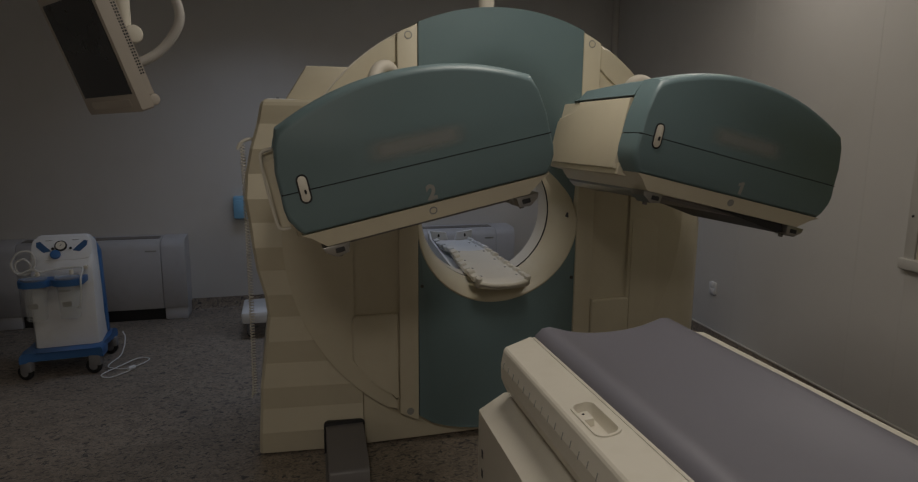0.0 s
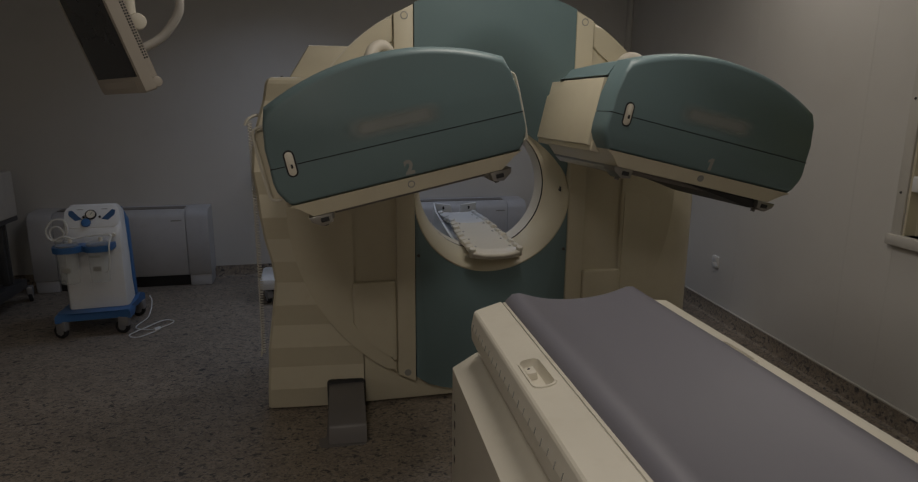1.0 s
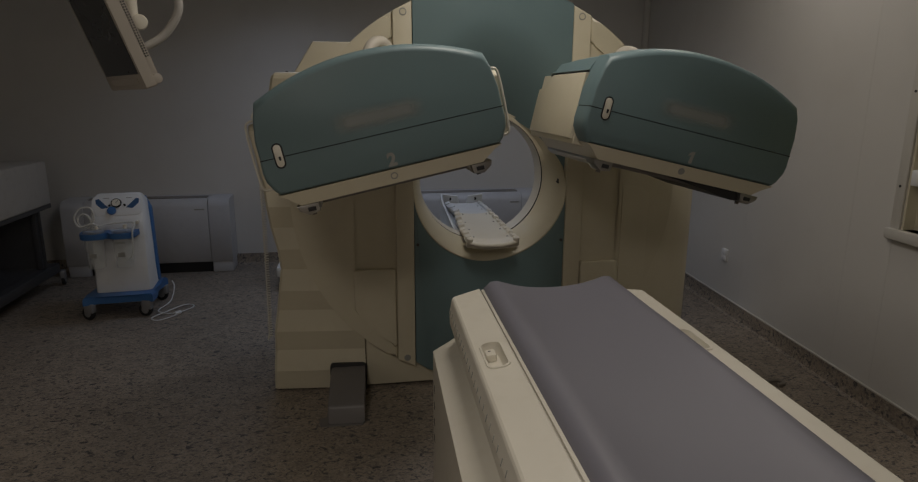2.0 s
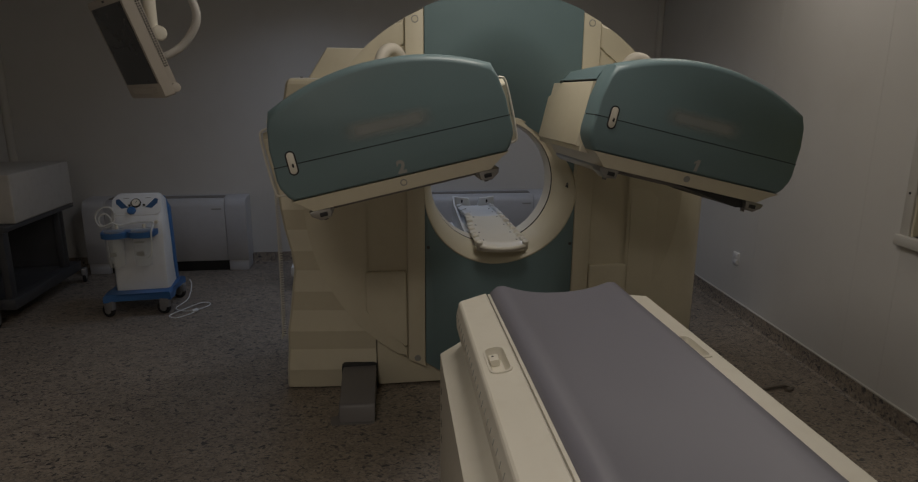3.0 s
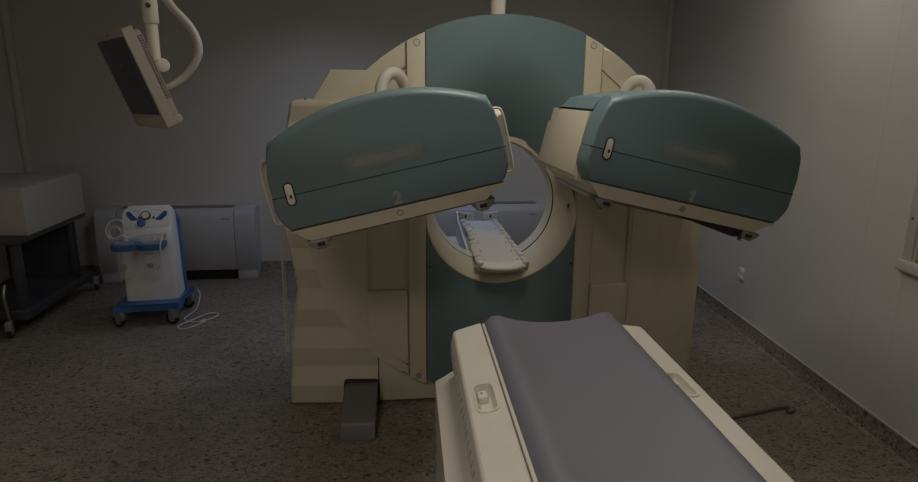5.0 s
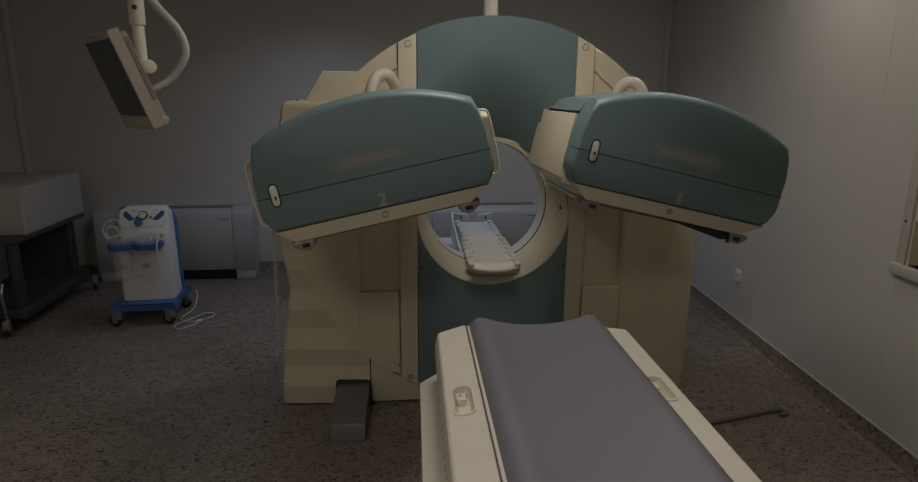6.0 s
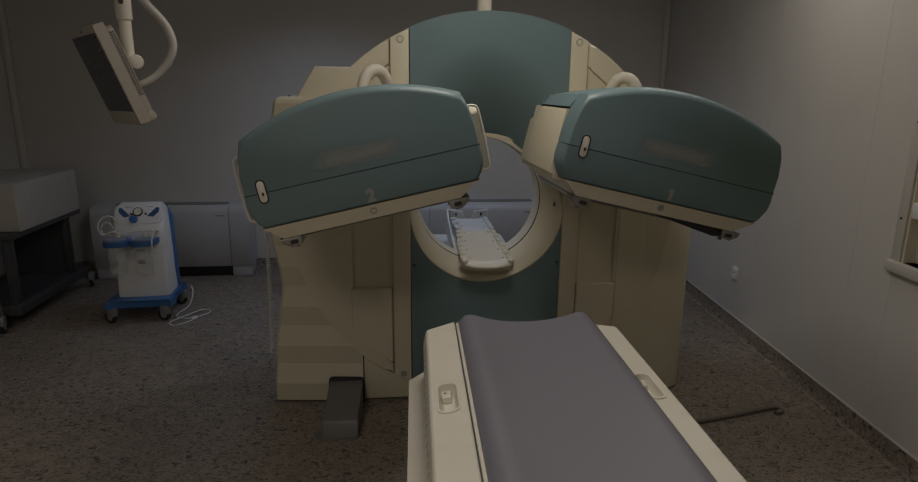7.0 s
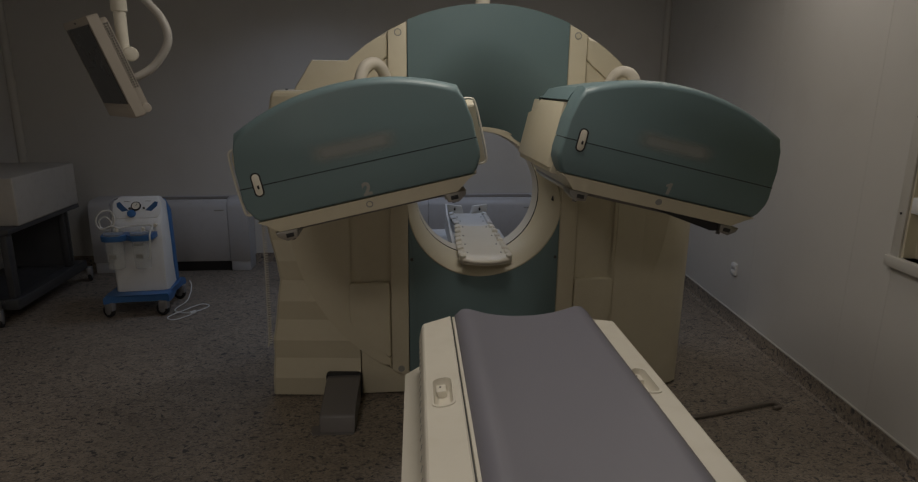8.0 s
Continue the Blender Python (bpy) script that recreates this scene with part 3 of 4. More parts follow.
def detector_head(number, m):
    h = part("detector_head", box(-0.388, 0.388, 0.10, 0.64, 0.005, 0.262, 0.006), CREAM, scanner, "teal and cream detector head marked %s" % number, at=m)
    part("upper_cover", upper_cover(), TEAL, h, "teal painted arched cover")
    part("seam", box(-0.399, 0.399, 0.004, 0.105, 0.139, 0.143), BLACK, h)
    part("lower_cover", lower_cover(), TEAL, h, "teal painted cover")
    # top of the cover, running back over the cream body
    top_pts = [(-0.394, 0.268), (-0.388, 0.285), (-0.372, 0.317)]
    for k in range(1, 18):
        u = -1 + 2 * k / 18
        top_pts.append((u * 0.372, 0.317 + 0.086 * (1 - abs(u) ** 2.1)))
    top_pts += [(0.372, 0.317), (0.388, 0.285), (0.394, 0.268)]
    rows = [[(x, y, z - (drop if z > 0.27 else 0)) for x, z in top_pts] for y, drop in ((0.1085, 0.0), (0.30, 0.0), (0.50, 0.008), (0.54, 0.03))]
    part("top_gap", box(-0.386, 0.386, 0.115, 0.50, 0.262, 0.269), BLACK, h)
    part("top_cover", capped_loft(rows), TEAL, h, "teal painted top cover")
    # collimator tray below, narrowing downwards
    tray = [(-0.375, 0.0215), (-0.352, 0.008), (-0.315, -0.026), (0.30, -0.026), (0.345, 0.008), (0.372, 0.0215)]
    tray_bm = prism(tray, 0.004, 0.60)
    for v in tray_bm.verts:
        if v.co.y < 0.1:
            v.co.y += 0.013 * (0.0215 - v.co.z) / 0.0475
    part("tray", tray_bm, CREAM, h)
    part("collimator", box(-0.25, 0.25, 0.06, 0.56, -0.040, -0.0262, 0.003), DARK_GREY, h, "dark collimator plate")
    for s in (-1, 1):
        x = s * 0.285
        rail = part("rail", prism([(x - s * 0.035, -0.0262), (x + s * 0.03, -0.0262), (x + s * 0.03, -0.034), (x + s * 0.005, -0.05), (x - s * 0.03, -0.05)], 0.045, 0.58), METAL, h, "worn metal collimator rail")
        part("bracket", prism([(x - s * 0.028, -0.027), (x + s * 0.045, -0.027), (x + s * 0.040, -0.043), (x + s * 0.012, -0.062), (x - s * 0.024, -0.056)], 0.012, 0.09, 0.003), METAL, rail)
        part("bracket_jaw", box(x - 0.012, x + 0.014, 0.008, 0.05, -0.05, -0.036, 0.002), BLACK, rail)
        part("pin", moved(cylinder(0.008, -0.07, -0.05, 10), Matrix.Translation((x, 0.06, 0))), DARK_GREY, rail)
        if number == "1":
            # one long side panel, its far end stepped down
            a, b = sorted((s * 0.387, s * 0.403))
            part("side_panel", prism([(0.112, 0.024), (0.112, 0.258), (0.47, 0.258), (0.485, 0.215), (0.62, 0.20), (0.62, 0.024)], a, b, 0.005, axis="x"), CREAM, h)
        else:
            # bumper plate with its wire loop on the flank
            bump = prism([(0.12, 0.04), (0.12, 0.235), (0.15, 0.258), (0.34, 0.258), (0.37, 0.235), (0.37, 0.04)], 0.0, 0.042, 0.014, 3, axis="x")
            part("bumper", moved(bump, pose(0.387, 0, 0) if s > 0 else Matrix.Translation((-0.429, 0, 0))), CREAM, h)
            loop = [(0.40, 0.125, 0.034), (0.426, 0.12, 0.037), (0.434, 0.12, 0.06), (0.435, 0.12, 0.16), (0.431, 0.12, 0.245), (0.418, 0.12, 0.264), (0.385, 0.12, 0.268)]
            part("bumper_loop", tube(smooth_path([(s * a, b, c) for a, b, c in loop], 5), 0.0045, 8), CREAM_PALE, h)
    lock = part("lock", prism([(x - 0.338, z + 0.146) for x, z in rounded(0.033, 0.081, 0.016)], -0.0015, 0.01), BLACK, h, "cream oval key lock")
    part("lock_plate", prism([(x - 0.338, z + 0.146) for x, z in rounded(0.0235, 0.071, 0.0115)], -0.004, 0.0, 0.001), CREAM_PALE, lock)
    part("keyhole", prism([(x - 0.336, z + 0.138) for x, z in rounded(0.006, 0.013, 0.0028)], -0.008, -0.003), BLACK, lock)
    part("logo_mark", prism([(x - 0.005, z + 0.20) for x, z in rounded(0.33, 0.085, 0.012)], -0.0008, 0.004), LOGO, h, "faded unreadable print")
    if number == "1":
        digit = [(-0.004, -0.021), (0.008, -0.021), (0.008, 0.021), (-0.001, 0.021), (-0.013, 0.013), (-0.013, 0.004), (-0.004, 0.009)]
        part("number", prism([(x + 0.016 + 0.12 * z, z + 0.054) for x, z in digit], -0.0012, 0.002), MARK, h)
    else:
        writing(number, 0.058, MARK, h, pose(0.004, -0.0012, 0.052, 90, 0, 0))
    ring = circle(0, 0, 0.012, 0.012, 28)
    if number == "2":
        part("target_ring", ring_mesh(ring, circle(0, 0, 0.0085, 0.0085, 28), -0.0015, 0.003), MARK, h, at=pose(0, 0.0099, 0, 15.3, 0, 0))
    else:
        part("target_ring", prism(ring, -0.0015, 0.003), MARK, h, at=pose(0, 0.0099, 0, 15.3, 0, 0))
    if number == "1":
        part("collimator_edge", prism([(-0.03, -0.0265), (0.25, -0.0265), (0.262, -0.055), (0.235, -0.06)], 0.03, 0.5), BLACK, h, "dark edge of the collimator")
    # arm back to the round front
    part("arm", box(-0.26, 0.26, 0.60, 0.97, 0.03, 0.24, 0.02), CREAM, h)
    return h


detector_head("2", pose(0.536 - CX, 1.8 - FY, 1.235, 0, -12.6, 0))
detector_head("1", pose(1.553 - CX, 1.8 - FY, 1.233, 0, 13.0, 0))


def hose(points, name="hose"):
    part(name, tube(smooth_path(points, 14), 0.027, 16, 0.012), HOSE, scanner, "off-white ribbed cable hose")


hose([(-0.585, -0.16, 1.48), (-0.60, -0.15, 1.62), (-0.575, -0.13, 1.70), (-0.525, -0.10, 1.715), (-0.485, -0.05, 1.65), (-0.48, 0.0, 1.5)])
hose([(0.565, 0.0, 1.5), (0.57, -0.06, 1.62), (0.605, -0.09, 1.69), (0.66, -0.11, 1.685), (0.695, -0.12, 1.61), (0.70, -0.12, 1.48)])


def coiled_cord():
    path = []
    for i in range(700):
        u = i / 699
        z = 1.40 - 1.12 * u
        x = -1.117 + 0.005 * math.sin(u * 3)
        a = i * math.tau / 8
        path.append((x + 0.009 * math.cos(a), 0.14 + 0.009 * math.sin(a), z))
    path += [(-1.13, 0.14, 0.26), (-1.125, 0.15, 0.3), (-1.12, 0.16, 0.36), (-1.11, 0.17, 0.42)]
    return tube(path, 0.0028, 5)


part("coiled_cord", coiled_cord(), CREAM_PALE, scanner, "coiled cream hand-control cord")

pedal = thing("foot_switch", pose(0.345, 2.62, 0, 0, 0, -2.5), "dark grey floor box before the scanner", "floor box")
part("body", prism([(-0.178, 0.007), (-0.165, 0.076), (-0.158, 0.086), (-0.146, 0.092), (0.10, 0.135), (0.225, 0.142), (0.225, 0.007)], -0.084, 0.084, 0.008, 3, axis="x"), FLOOR_BOX, pedal)
part("foot", prism([(-0.125, -0.165), (-0.115, -0.19), (0.075, -0.19), (0.085, -0.165), (0.085, 0.2), (-0.09, 0.2), (-0.095, -0.11), (-0.125, -0.12)], 0.0, 0.007, axis="z"), FLOOR_BOX, pedal)

# ---------------------------------------------------------------- patient table
TABLE = pose(1.034, 1.70, 0, 0, 0, -2.5)   # front end of the table top, on its centre line
table = thing("patient_table", TABLE, "cream scanner patient table with recessed handles", "table")
LEN = 2.35


def side_rail(s):
    """Rail of the table top: flat top, rounded outer edge, side leaning inwards."""
    if s < 0:
        prof = [(0.230, 0.850), (0.232, 0.869), (0.236, 0.872), (0.322, 0.859), (0.327, 0.855), (0.330, 0.849), (0.338, 0.81), (0.336, 0.77), (0.318, 0.73), (0.296, 0.705), (0.230, 0.70)]
    else:
        prof = [(0.205, 0.845), (0.209, 0.857), (0.311, 0.858), (0.316, 0.855), (0.318, 0.848), (0.316, 0.79), (0.305, 0.735), (0.285, 0.70), (0.205, 0.70)]
    rows = []
    for y, shrink in ((-0.0, 0.012), (-0.012, 0.0), (-LEN, 0.0)):
        rows.append([(s * (x + (0.004 if s > 0 and x > 0.25 else 0) - (shrink if x > 0.25 else 0)), y - (0.4 * (x - 0.205) if y > -0.1 else 0), z - (shrink * 0.5 if z > 0.75 else -shrink)) for x, z in prof])
    return capped_loft(rows)


for s in (-1, 1):
    rail = part("side_rail", side_rail(s), CREAM_PALE, table)
    # recessed handle: a scooped pocket cut into the rail, with a raised lip
    grip_x, grip_y = (-0.280, -0.545) if s < 0 else (0.270, -0.49)
    lip_o, lip_i = (rounded(0.060, 0.158, 0.024), rounded(0.049, 0.145, 0.02)) if s < 0 else (rounded(0.050, 0.15, 0.02), rounded(0.038, 0.136, 0.016))
    cutter = new("tmp_cutter", bpy.data.meshes.new("tmp_cutter"))
    cut = prism([(x + grip_x, y + grip_y) for x, y in lip_i], 0.80, 0.90, axis="z")
    bmesh.ops.recalc_face_normals(cut, faces=cut.faces)
    cut.to_mesh(cutter.data)
    cut.free()
    cutter.matrix_world = TABLE
    carve = rail.modifiers.new("carve", "BOOLEAN")
    carve.object, carve.operation, carve.solver = cutter, "DIFFERENCE", "EXACT"
    bpy.context.view_layer.update()
    carved = bpy.data.meshes.new_from_object(rail.evaluated_get(bpy.context.evaluated_depsgraph_get()))
    rail.modifiers.remove(carve)
    carved.set_sharp_from_angle(angle=radians(14))
    rail.data = carved
    bpy.data.objects.remove(cutter)
    cup = loft([[(x, y, 0.0) for x, y in lip_o], [(x * 0.985, y * 0.99, 0.004) for x, y in lip_o], [(x, y, 0.004) for x, y in lip_i], [(x * 0.97, y * 0.98, -0.004) for x, y in lip_i],
                [(x * 0.86, y * 0.92, -0.018) for x, y in lip_i], [(x * 0.62, y * 0.8, -0.026) for x, y in lip_i], [(x * 0.3, y * 0.5, -0.028) for x, y in lip_i]])
    cup.faces.new([v for v in list(cup.verts)[-len(lip_i):]])
    c = part("handle_cup", cup, CREAM_PALE, rail, "cream recessed grip pocket", at=pose(grip_x, grip_y, 0.865 if s < 0 else 0.857, 0, -9 if s < 0 else 0, 0))
    part("grip_block", box(-0.018, 0.008, 0.022, 0.06, -0.03, -0.009, 0.004), CREAM_PALE, c)
    part("hole", moved(cylinder(0.0035, -0.0095, -0.0085, 10), Matrix.Translation((-0.007, 0.046, 0))), BLACK, c)
    if s < 0:
        # scale along the rail's side: ticks and small numerals as plain bars
        for k in range(48):
            big = k % 2
            part("tick", box(-0.0012, 0.0012, -0.0008, 0.0008, -0.008 if big else -0.011, 0.008 if big else 0.006), MARK, rail,
                 at=pose(-0.3368, -0.09 - 0.042 * k, 0.818, 0, 11.6, 0) @ pose(0, 0, 0, 0, 0, 90))
part("bed", box(-0.21, 0.21, -LEN, -0.008, 0.72, 0.846, 0.004), CREAM_PALE, table)
part("rail_gap", box(-0.2305, -0.2265, -LEN, -0.03, 0.75, 0.858), MARK_DARK, table, "dark gap line beside the rail")
part("ledge", box(-0.2265, -0.20, -LEN, -0.012, 0.75, 0.866, 0.002), CREAM_PALE, table)
ped = [(-0.386, 0.012), (-0.387, 0.655), (-0.31, 0.702), (0.30, 0.70), (0.34, 0.645), (0.34, 0.012)]
part("pedestal", prism(ped, -0.004, -LEN + 0.1, 0.012, 3), CREAM_PALE, table)
part("pedestal_foot", box(-0.36, 0.30, -LEN + 0.14, -0.03, 0.0, 0.013), BLACK, table)
for k, z in enumerate((0.50, 0.44, 0.38, 0.32)):
    part("letter_bar", box(-0.0008, 0.0008, -0.008, 0.008, -0.012, 0.012), MARK_DARK, table, at=pose(-0.3868, -0.06, z + 0.04))


def pad_mesh():
    """Soft pad with raised long edges and rolled front."""
    bm = bmesh.new()
    n, m = 20, 40
    rows = []
    half = 0.228
    for j in range(m + 1):
        v = -0.004 - (LEN - 0.02) * (j / m) ** 1.5
        row = []
        for i in range(n + 1):
            u = -1 + 2 * i / n
            x = 0.010 + half * u
            lift = (0.046 if u < 0 else 0.056) * abs(u) ** 2.2
            edge = max(0.0, abs(u) - 0.78) / 0.22
            zz = 0.866 + lift - 0.042 * edge ** 2.2
            if j == 0:
                zz -= 0.016
            zz += 0.0012 * math.exp(-((abs(u) - 0.66) / 0.05) ** 2) + 0.0022 * noise.noise(Vector((x * 6, v * 3.1, 0.3)))
            row.append((x, v, zz))
        rows.append(row)
    verts = [[bm.verts.new(p) for p in row] for row in rows]
    for a, b in zip(verts, verts[1:]):
        for i in range(n):
            bm.faces.new((a[i], a[i + 1], b[i + 1], b[i]))
    rim = [e for e in bm.edges if e.is_boundary]
    ext = bmesh.ops.extrude_edge_only(bm, edges=rim)
    low = [g for g in ext["geom"] if isinstance(g, bmesh.types.BMVert)]
    for v in low:
        v.co.z = 0.8475
    bmesh.ops.contextual_create(bm, geom=[e for e in bm.edges if e.is_boundary])
    return bm


pad = tagged(part("table_pad", pad_mesh(), GREY_PAD, at=TABLE, smooth=50), "grey vinyl pad with raised edges on the patient table", "mattress")

# ---------------------------------------------------------------- head rest on its support, seen through the bore
rest = thing("head_rest_table", pose(1.078, 2.685, 0, 0, 0, -1.8), "white narrow head rest board with clamped edges on a stand", "table")


def rest_half(v):
    """Half width of the board, v metres from its front end."""
    return 0.121 - 0.012 * math.exp(-((v - 0.62) / 0.16) ** 2) - 0.012 * min(1.0, v)


def rest_height(v):
    return 0.794 + 0.012 * v + 0.018 * math.exp(-((v - 0.62) / 0.2) ** 2)


def rest_board(v0, v1, thick):
    bm = bmesh.new()
    n, m = 10, 20
    rows = []
    for j in range(m + 1):
        v = v0 + (v1 - v0) * j / m
        half = rest_half(v) - 0.014
        roll = 0.02 * max(0.0, 1 - v / 0.06) ** 2
        rows.append([(half * (-1 + 2 * i / n), v, rest_height(v) - roll + 0.008 * abs(-1 + 2 * i / n) ** 2) for i in range(n + 1)])
    verts = [[bm.verts.new(p) for p in row] for row in rows]
    for a, b in zip(verts, verts[1:]):
        for i in range(n):
            bm.faces.new((a[i], a[i + 1], b[i + 1], b[i]))
    ext = bmesh.ops.extrude_face_region(bm, geom=bm.faces[:])
    for v in ext["geom"]:
        if isinstance(v, bmesh.types.BMVert):
            v.co.z -= thick
    return bm


board = part("board", rest_board(0.0, 0.60, 0.022), CREAM_PALE, rest, "cream curved front board", smooth=50)
slab = part("slab", rest_board(0.603, 1.04, 0.03), WHITE, rest, "white rear slab", smooth=50)
# rolled front lip with a knob at each corner
part("lip", tube(smooth_path([(-0.113, 0.006, 0.784), (-0.06, -0.008, 0.776), (0.0, -0.012, 0.774), (0.06, -0.008, 0.776), (0.113, 0.006, 0.784)], 6), 0.012, 12), CREAM_PALE, board)
for s in (-1, 1):
    part("corner_knob", moved(cylinder(0.016, -0.025, 0.025, 16, 0.005), pose(s * 0.116, 0.012, 0.788, 20, 0, 0)), CREAM_PALE, board)
    for k in range(12):
        y = 0.075 + 0.082 * k
        grip = moved(box(-0.017, 0.017, -0.03, 0.03, -0.018, 0.012, 0.007), pose(s * (rest_half(y) - 0.004), y, rest_height(y) + 0.004 + 0.003 * (k % 2), 0, s * 14, 0))
        part("edge_clamp", grip, CREAM_PALE if y < 0.6 else WHITE, board if y < 0.6 else slab)
        if k % 2 == 0:
            part("clamp_slot", box(-0.004, 0.004, -0.008, 0.008, 0.0, 0.003, 0.001), DARK_GREY, board if y < 0.6 else slab, at=pose(s * (rest_half(y) - 0.034), y, rest_height(y) + 0.004))
    plate = part("end_plate", prism([(s * 0.022, 0.807), (s * 0.128, 0.807), (s * 0.130, 0.868), (s * 0.035, 0.856)], 1.03, 1.055, 0.003), WHITE, rest)
    part("slot", prism([(x + s * 0.082, z + 0.838) for x, z in rounded(0.011, 0.02, 0.005)], 1.027, 1.032), BLACK, plate)
part("support_box", prism([(0.22, 0.765), (0.22, 0.72), (0.60, 0.687), (1.07, 0.687), (1.07, 0.866), (0.98, 0.82), (0.5, 0.775)], -0.142, -0.130, 0.003, axis="x"), WHITE, rest, "white side plate")
part("underframe", box(-0.13, 0.12, 0.30, 1.06, 0.655, 0.767, 0.006), WHITE, rest)
part("stand", box(-0.27, 0.25, 0.62, 1.25, 0.012, 0.6545, 0.012), WHITE, rest)
part("stand_foot", box(-0.25, 0.23, 0.65, 1.22, 0.0, 0.013), BLACK, rest)

# ---------------------------------------------------------------- monitor on a ceiling arm
MW, MH = 0.328, 0.336
m_tl, m_bl, m_br = Vector((-0.523, 2.155, 1.818)), Vector((-0.43, 2.22, 1.502)), Vector((-0.236, 1.955, 1.507))
ax = (m_br - m_bl).normalized()
az = (m_tl - m_bl)
az = (az - az.dot(ax) * ax).normalized()
ay = az.cross(ax)
mid = (m_tl + m_br) / 2
TILT_M = Matrix(((ax.x, ay.x, az.x, mid.x), (ax.y, ay.y, az.y, mid.y), (ax.z, ay.z, az.z, mid.z), (0, 0, 0, 1)))
BALL = Vector((-0.26, 2.031, 1.717))
arm = thing("ceiling_monitor", pose(BALL.x, BALL.y, CEILING), "cream flat monitor tilted on a ceiling-hung pole", "monitor")
inv = pose(BALL.x, BALL.y, CEILING).inverted()
mon = part("casing", moved(prism(rounded(MW, MH, 0.007), 0.0, 0.035, 0.003, 2), Matrix()), MONITOR_GREY, arm, at=inv @ TILT_M)
part("screen", box(-MW / 2 + 0.02, MW / 2 - 0.016, -0.002, 0.003, -MH / 2 + 0.05, MH / 2 - 0.024), SCREEN, mon, "dark switched-off screen")
part("bezel_mark", prism([(x, z + MH / 2 - 0.011) for x, z in rounded(0.02, 0.006, 0.002)], -0.001, 0.001), MARK_DARK, mon)
part("button_strip", prism([(x, z - MH / 2 + 0.026) for x, z in rounded(0.24, 0.02, 0.004)], -0.0015, 0.001), MONITOR_GREY, mon)
back = part("back_shell", moved(prism(rounded(MW - 0.05, MH - 0.03, 0.02), 0.036, 0.062, 0.003), Matrix()), MONITOR_GREY, mon)
# rows of vent slots along the edge of the back shell
for k in range(27):
    for r in range(3):
        part("vent", box(MW / 2 - 0.0255, MW / 2 - 0.0242, 0.039 + r * 0.0075, 0.0437 + r * 0.0075, 0.13 - k * 0.008, 0.1348 - k * 0.008), BLACK, back)
part("hinge", moved(cylinder(0.016, -0.03, 0.03, 20, 0.003), pose(MW / 2 - 0.032, 0.046, -MH / 2 + 0.02, 0, 90, 0)), MONITOR_GREY, mon)
part("knuckle", moved(cylinder(0.024, -0.02, 0.02, 24, 0.006), Matrix.Translation((0, 0, BALL.z - CEILING)) @ pose(0, 0, 0, 90, 0, 18)), CREAM_PALE, arm)
part("pole", moved(cylinder(0.0195, BALL.z - CEILING + 0.01, -0.72, 20), Matrix.Translation((-0.022, 0.0, 0))), CREAM_PALE, arm)
sleeve = part("sleeve", moved(cylinder(0.025, BALL.z - CEILING + 0.135, 0.0, 20, 0.003), Matrix.Translation((-0.022, 0.0, 0))), CREAM_PALE, arm)
part("bolt", moved(cylinder(0.008, 0, 0.006, 10), pose(-0.018, -0.025, BALL.z - CEILING + 0.19, 90, 0, 0)), MARK_DARK, sleeve)
q = BALL.z - CEILING
part("hose", tube(smooth_path([(-0.015, 0.03, q + 0.28), (0.04, 0.02, q + 0.198), (0.103, 0.02, q + 0.12), (0.118, 0.02, q + 0.045), (0.072, 0.02, q - 0.03), (0.018, 0.01, q - 0.07), (-0.03, 0.0, q - 0.085)], 14), 0.0135, 12, 0.03), CASE_GREY, arm, "grey corrugated cable hose")
part("ceiling_plate", cylinder(0.1, -0.03, 0.0, 24, 0.006), CREAM_PALE, arm)

# ---------------------------------------------------------------- suction unit
suction = thing("suction_unit", pose(-1.165, 4.21, 0, 0, 0, 5), "white and blue wheeled medical suction unit with clear jars", "suction unit")
prof = [(0.0, 0.165), (-0.004, 0.30), (0.015, 0.60), (0.022, 0.66), (0.045, 0.69), (0.125, 0.815), (0.15, 0.828), (0.20, 0.82), (0.22, 0.79), (0.235, 0.165)]


def suction_body():
    rows = []
    for u, inset in ((-1, 0.03), (-0.93, 0.008), (-0.8, 0.0), (0.8, 0.0), (0.93, 0.008), (1, 0.03)):
        row = []
        for y, z in prof:
            half = 0.176 - 0.01 * max(0, (z - 0.2)) - (0.03 * max(0.0, (z - 0.74) / 0.09) ** 2)
            yy = min(max(y, y + inset if y < 0.12 else y - inset), 0.235)
            row.append((half * u, yy, z - (inset * 0.6 if z > 0.7 else 0)))
        rows.append(row)
    return capped_loft(rows)


sbody = part("body", suction_body(), WHITE, suction, smooth=40)
part("back_shell", prism([(-0.172, 0.17), (-0.174, 0.70), (-0.14, 0.785), (0.14, 0.785), (0.174, 0.70), (0.184, 0.17)], 0.225, 0.29, 0.02, 3), BLUE, suction, "blue plastic back")
part("base", prism([(-0.235, -0.10), (-0.24, 0.0), (-0.19, 0.16), (-0.22, 0.33), (0.22, 0.33), (0.185, 0.16), (0.205, 0.0), (0.195, -0.10), (0.12, -0.07), (-0.15, -0.07)], 0.163, 0.108, 0.02, 3, axis="z"), BLUE, suction, "blue plastic base")
PANEL = pose(0, 0.045, 0.69, -32.6, 0, 0)
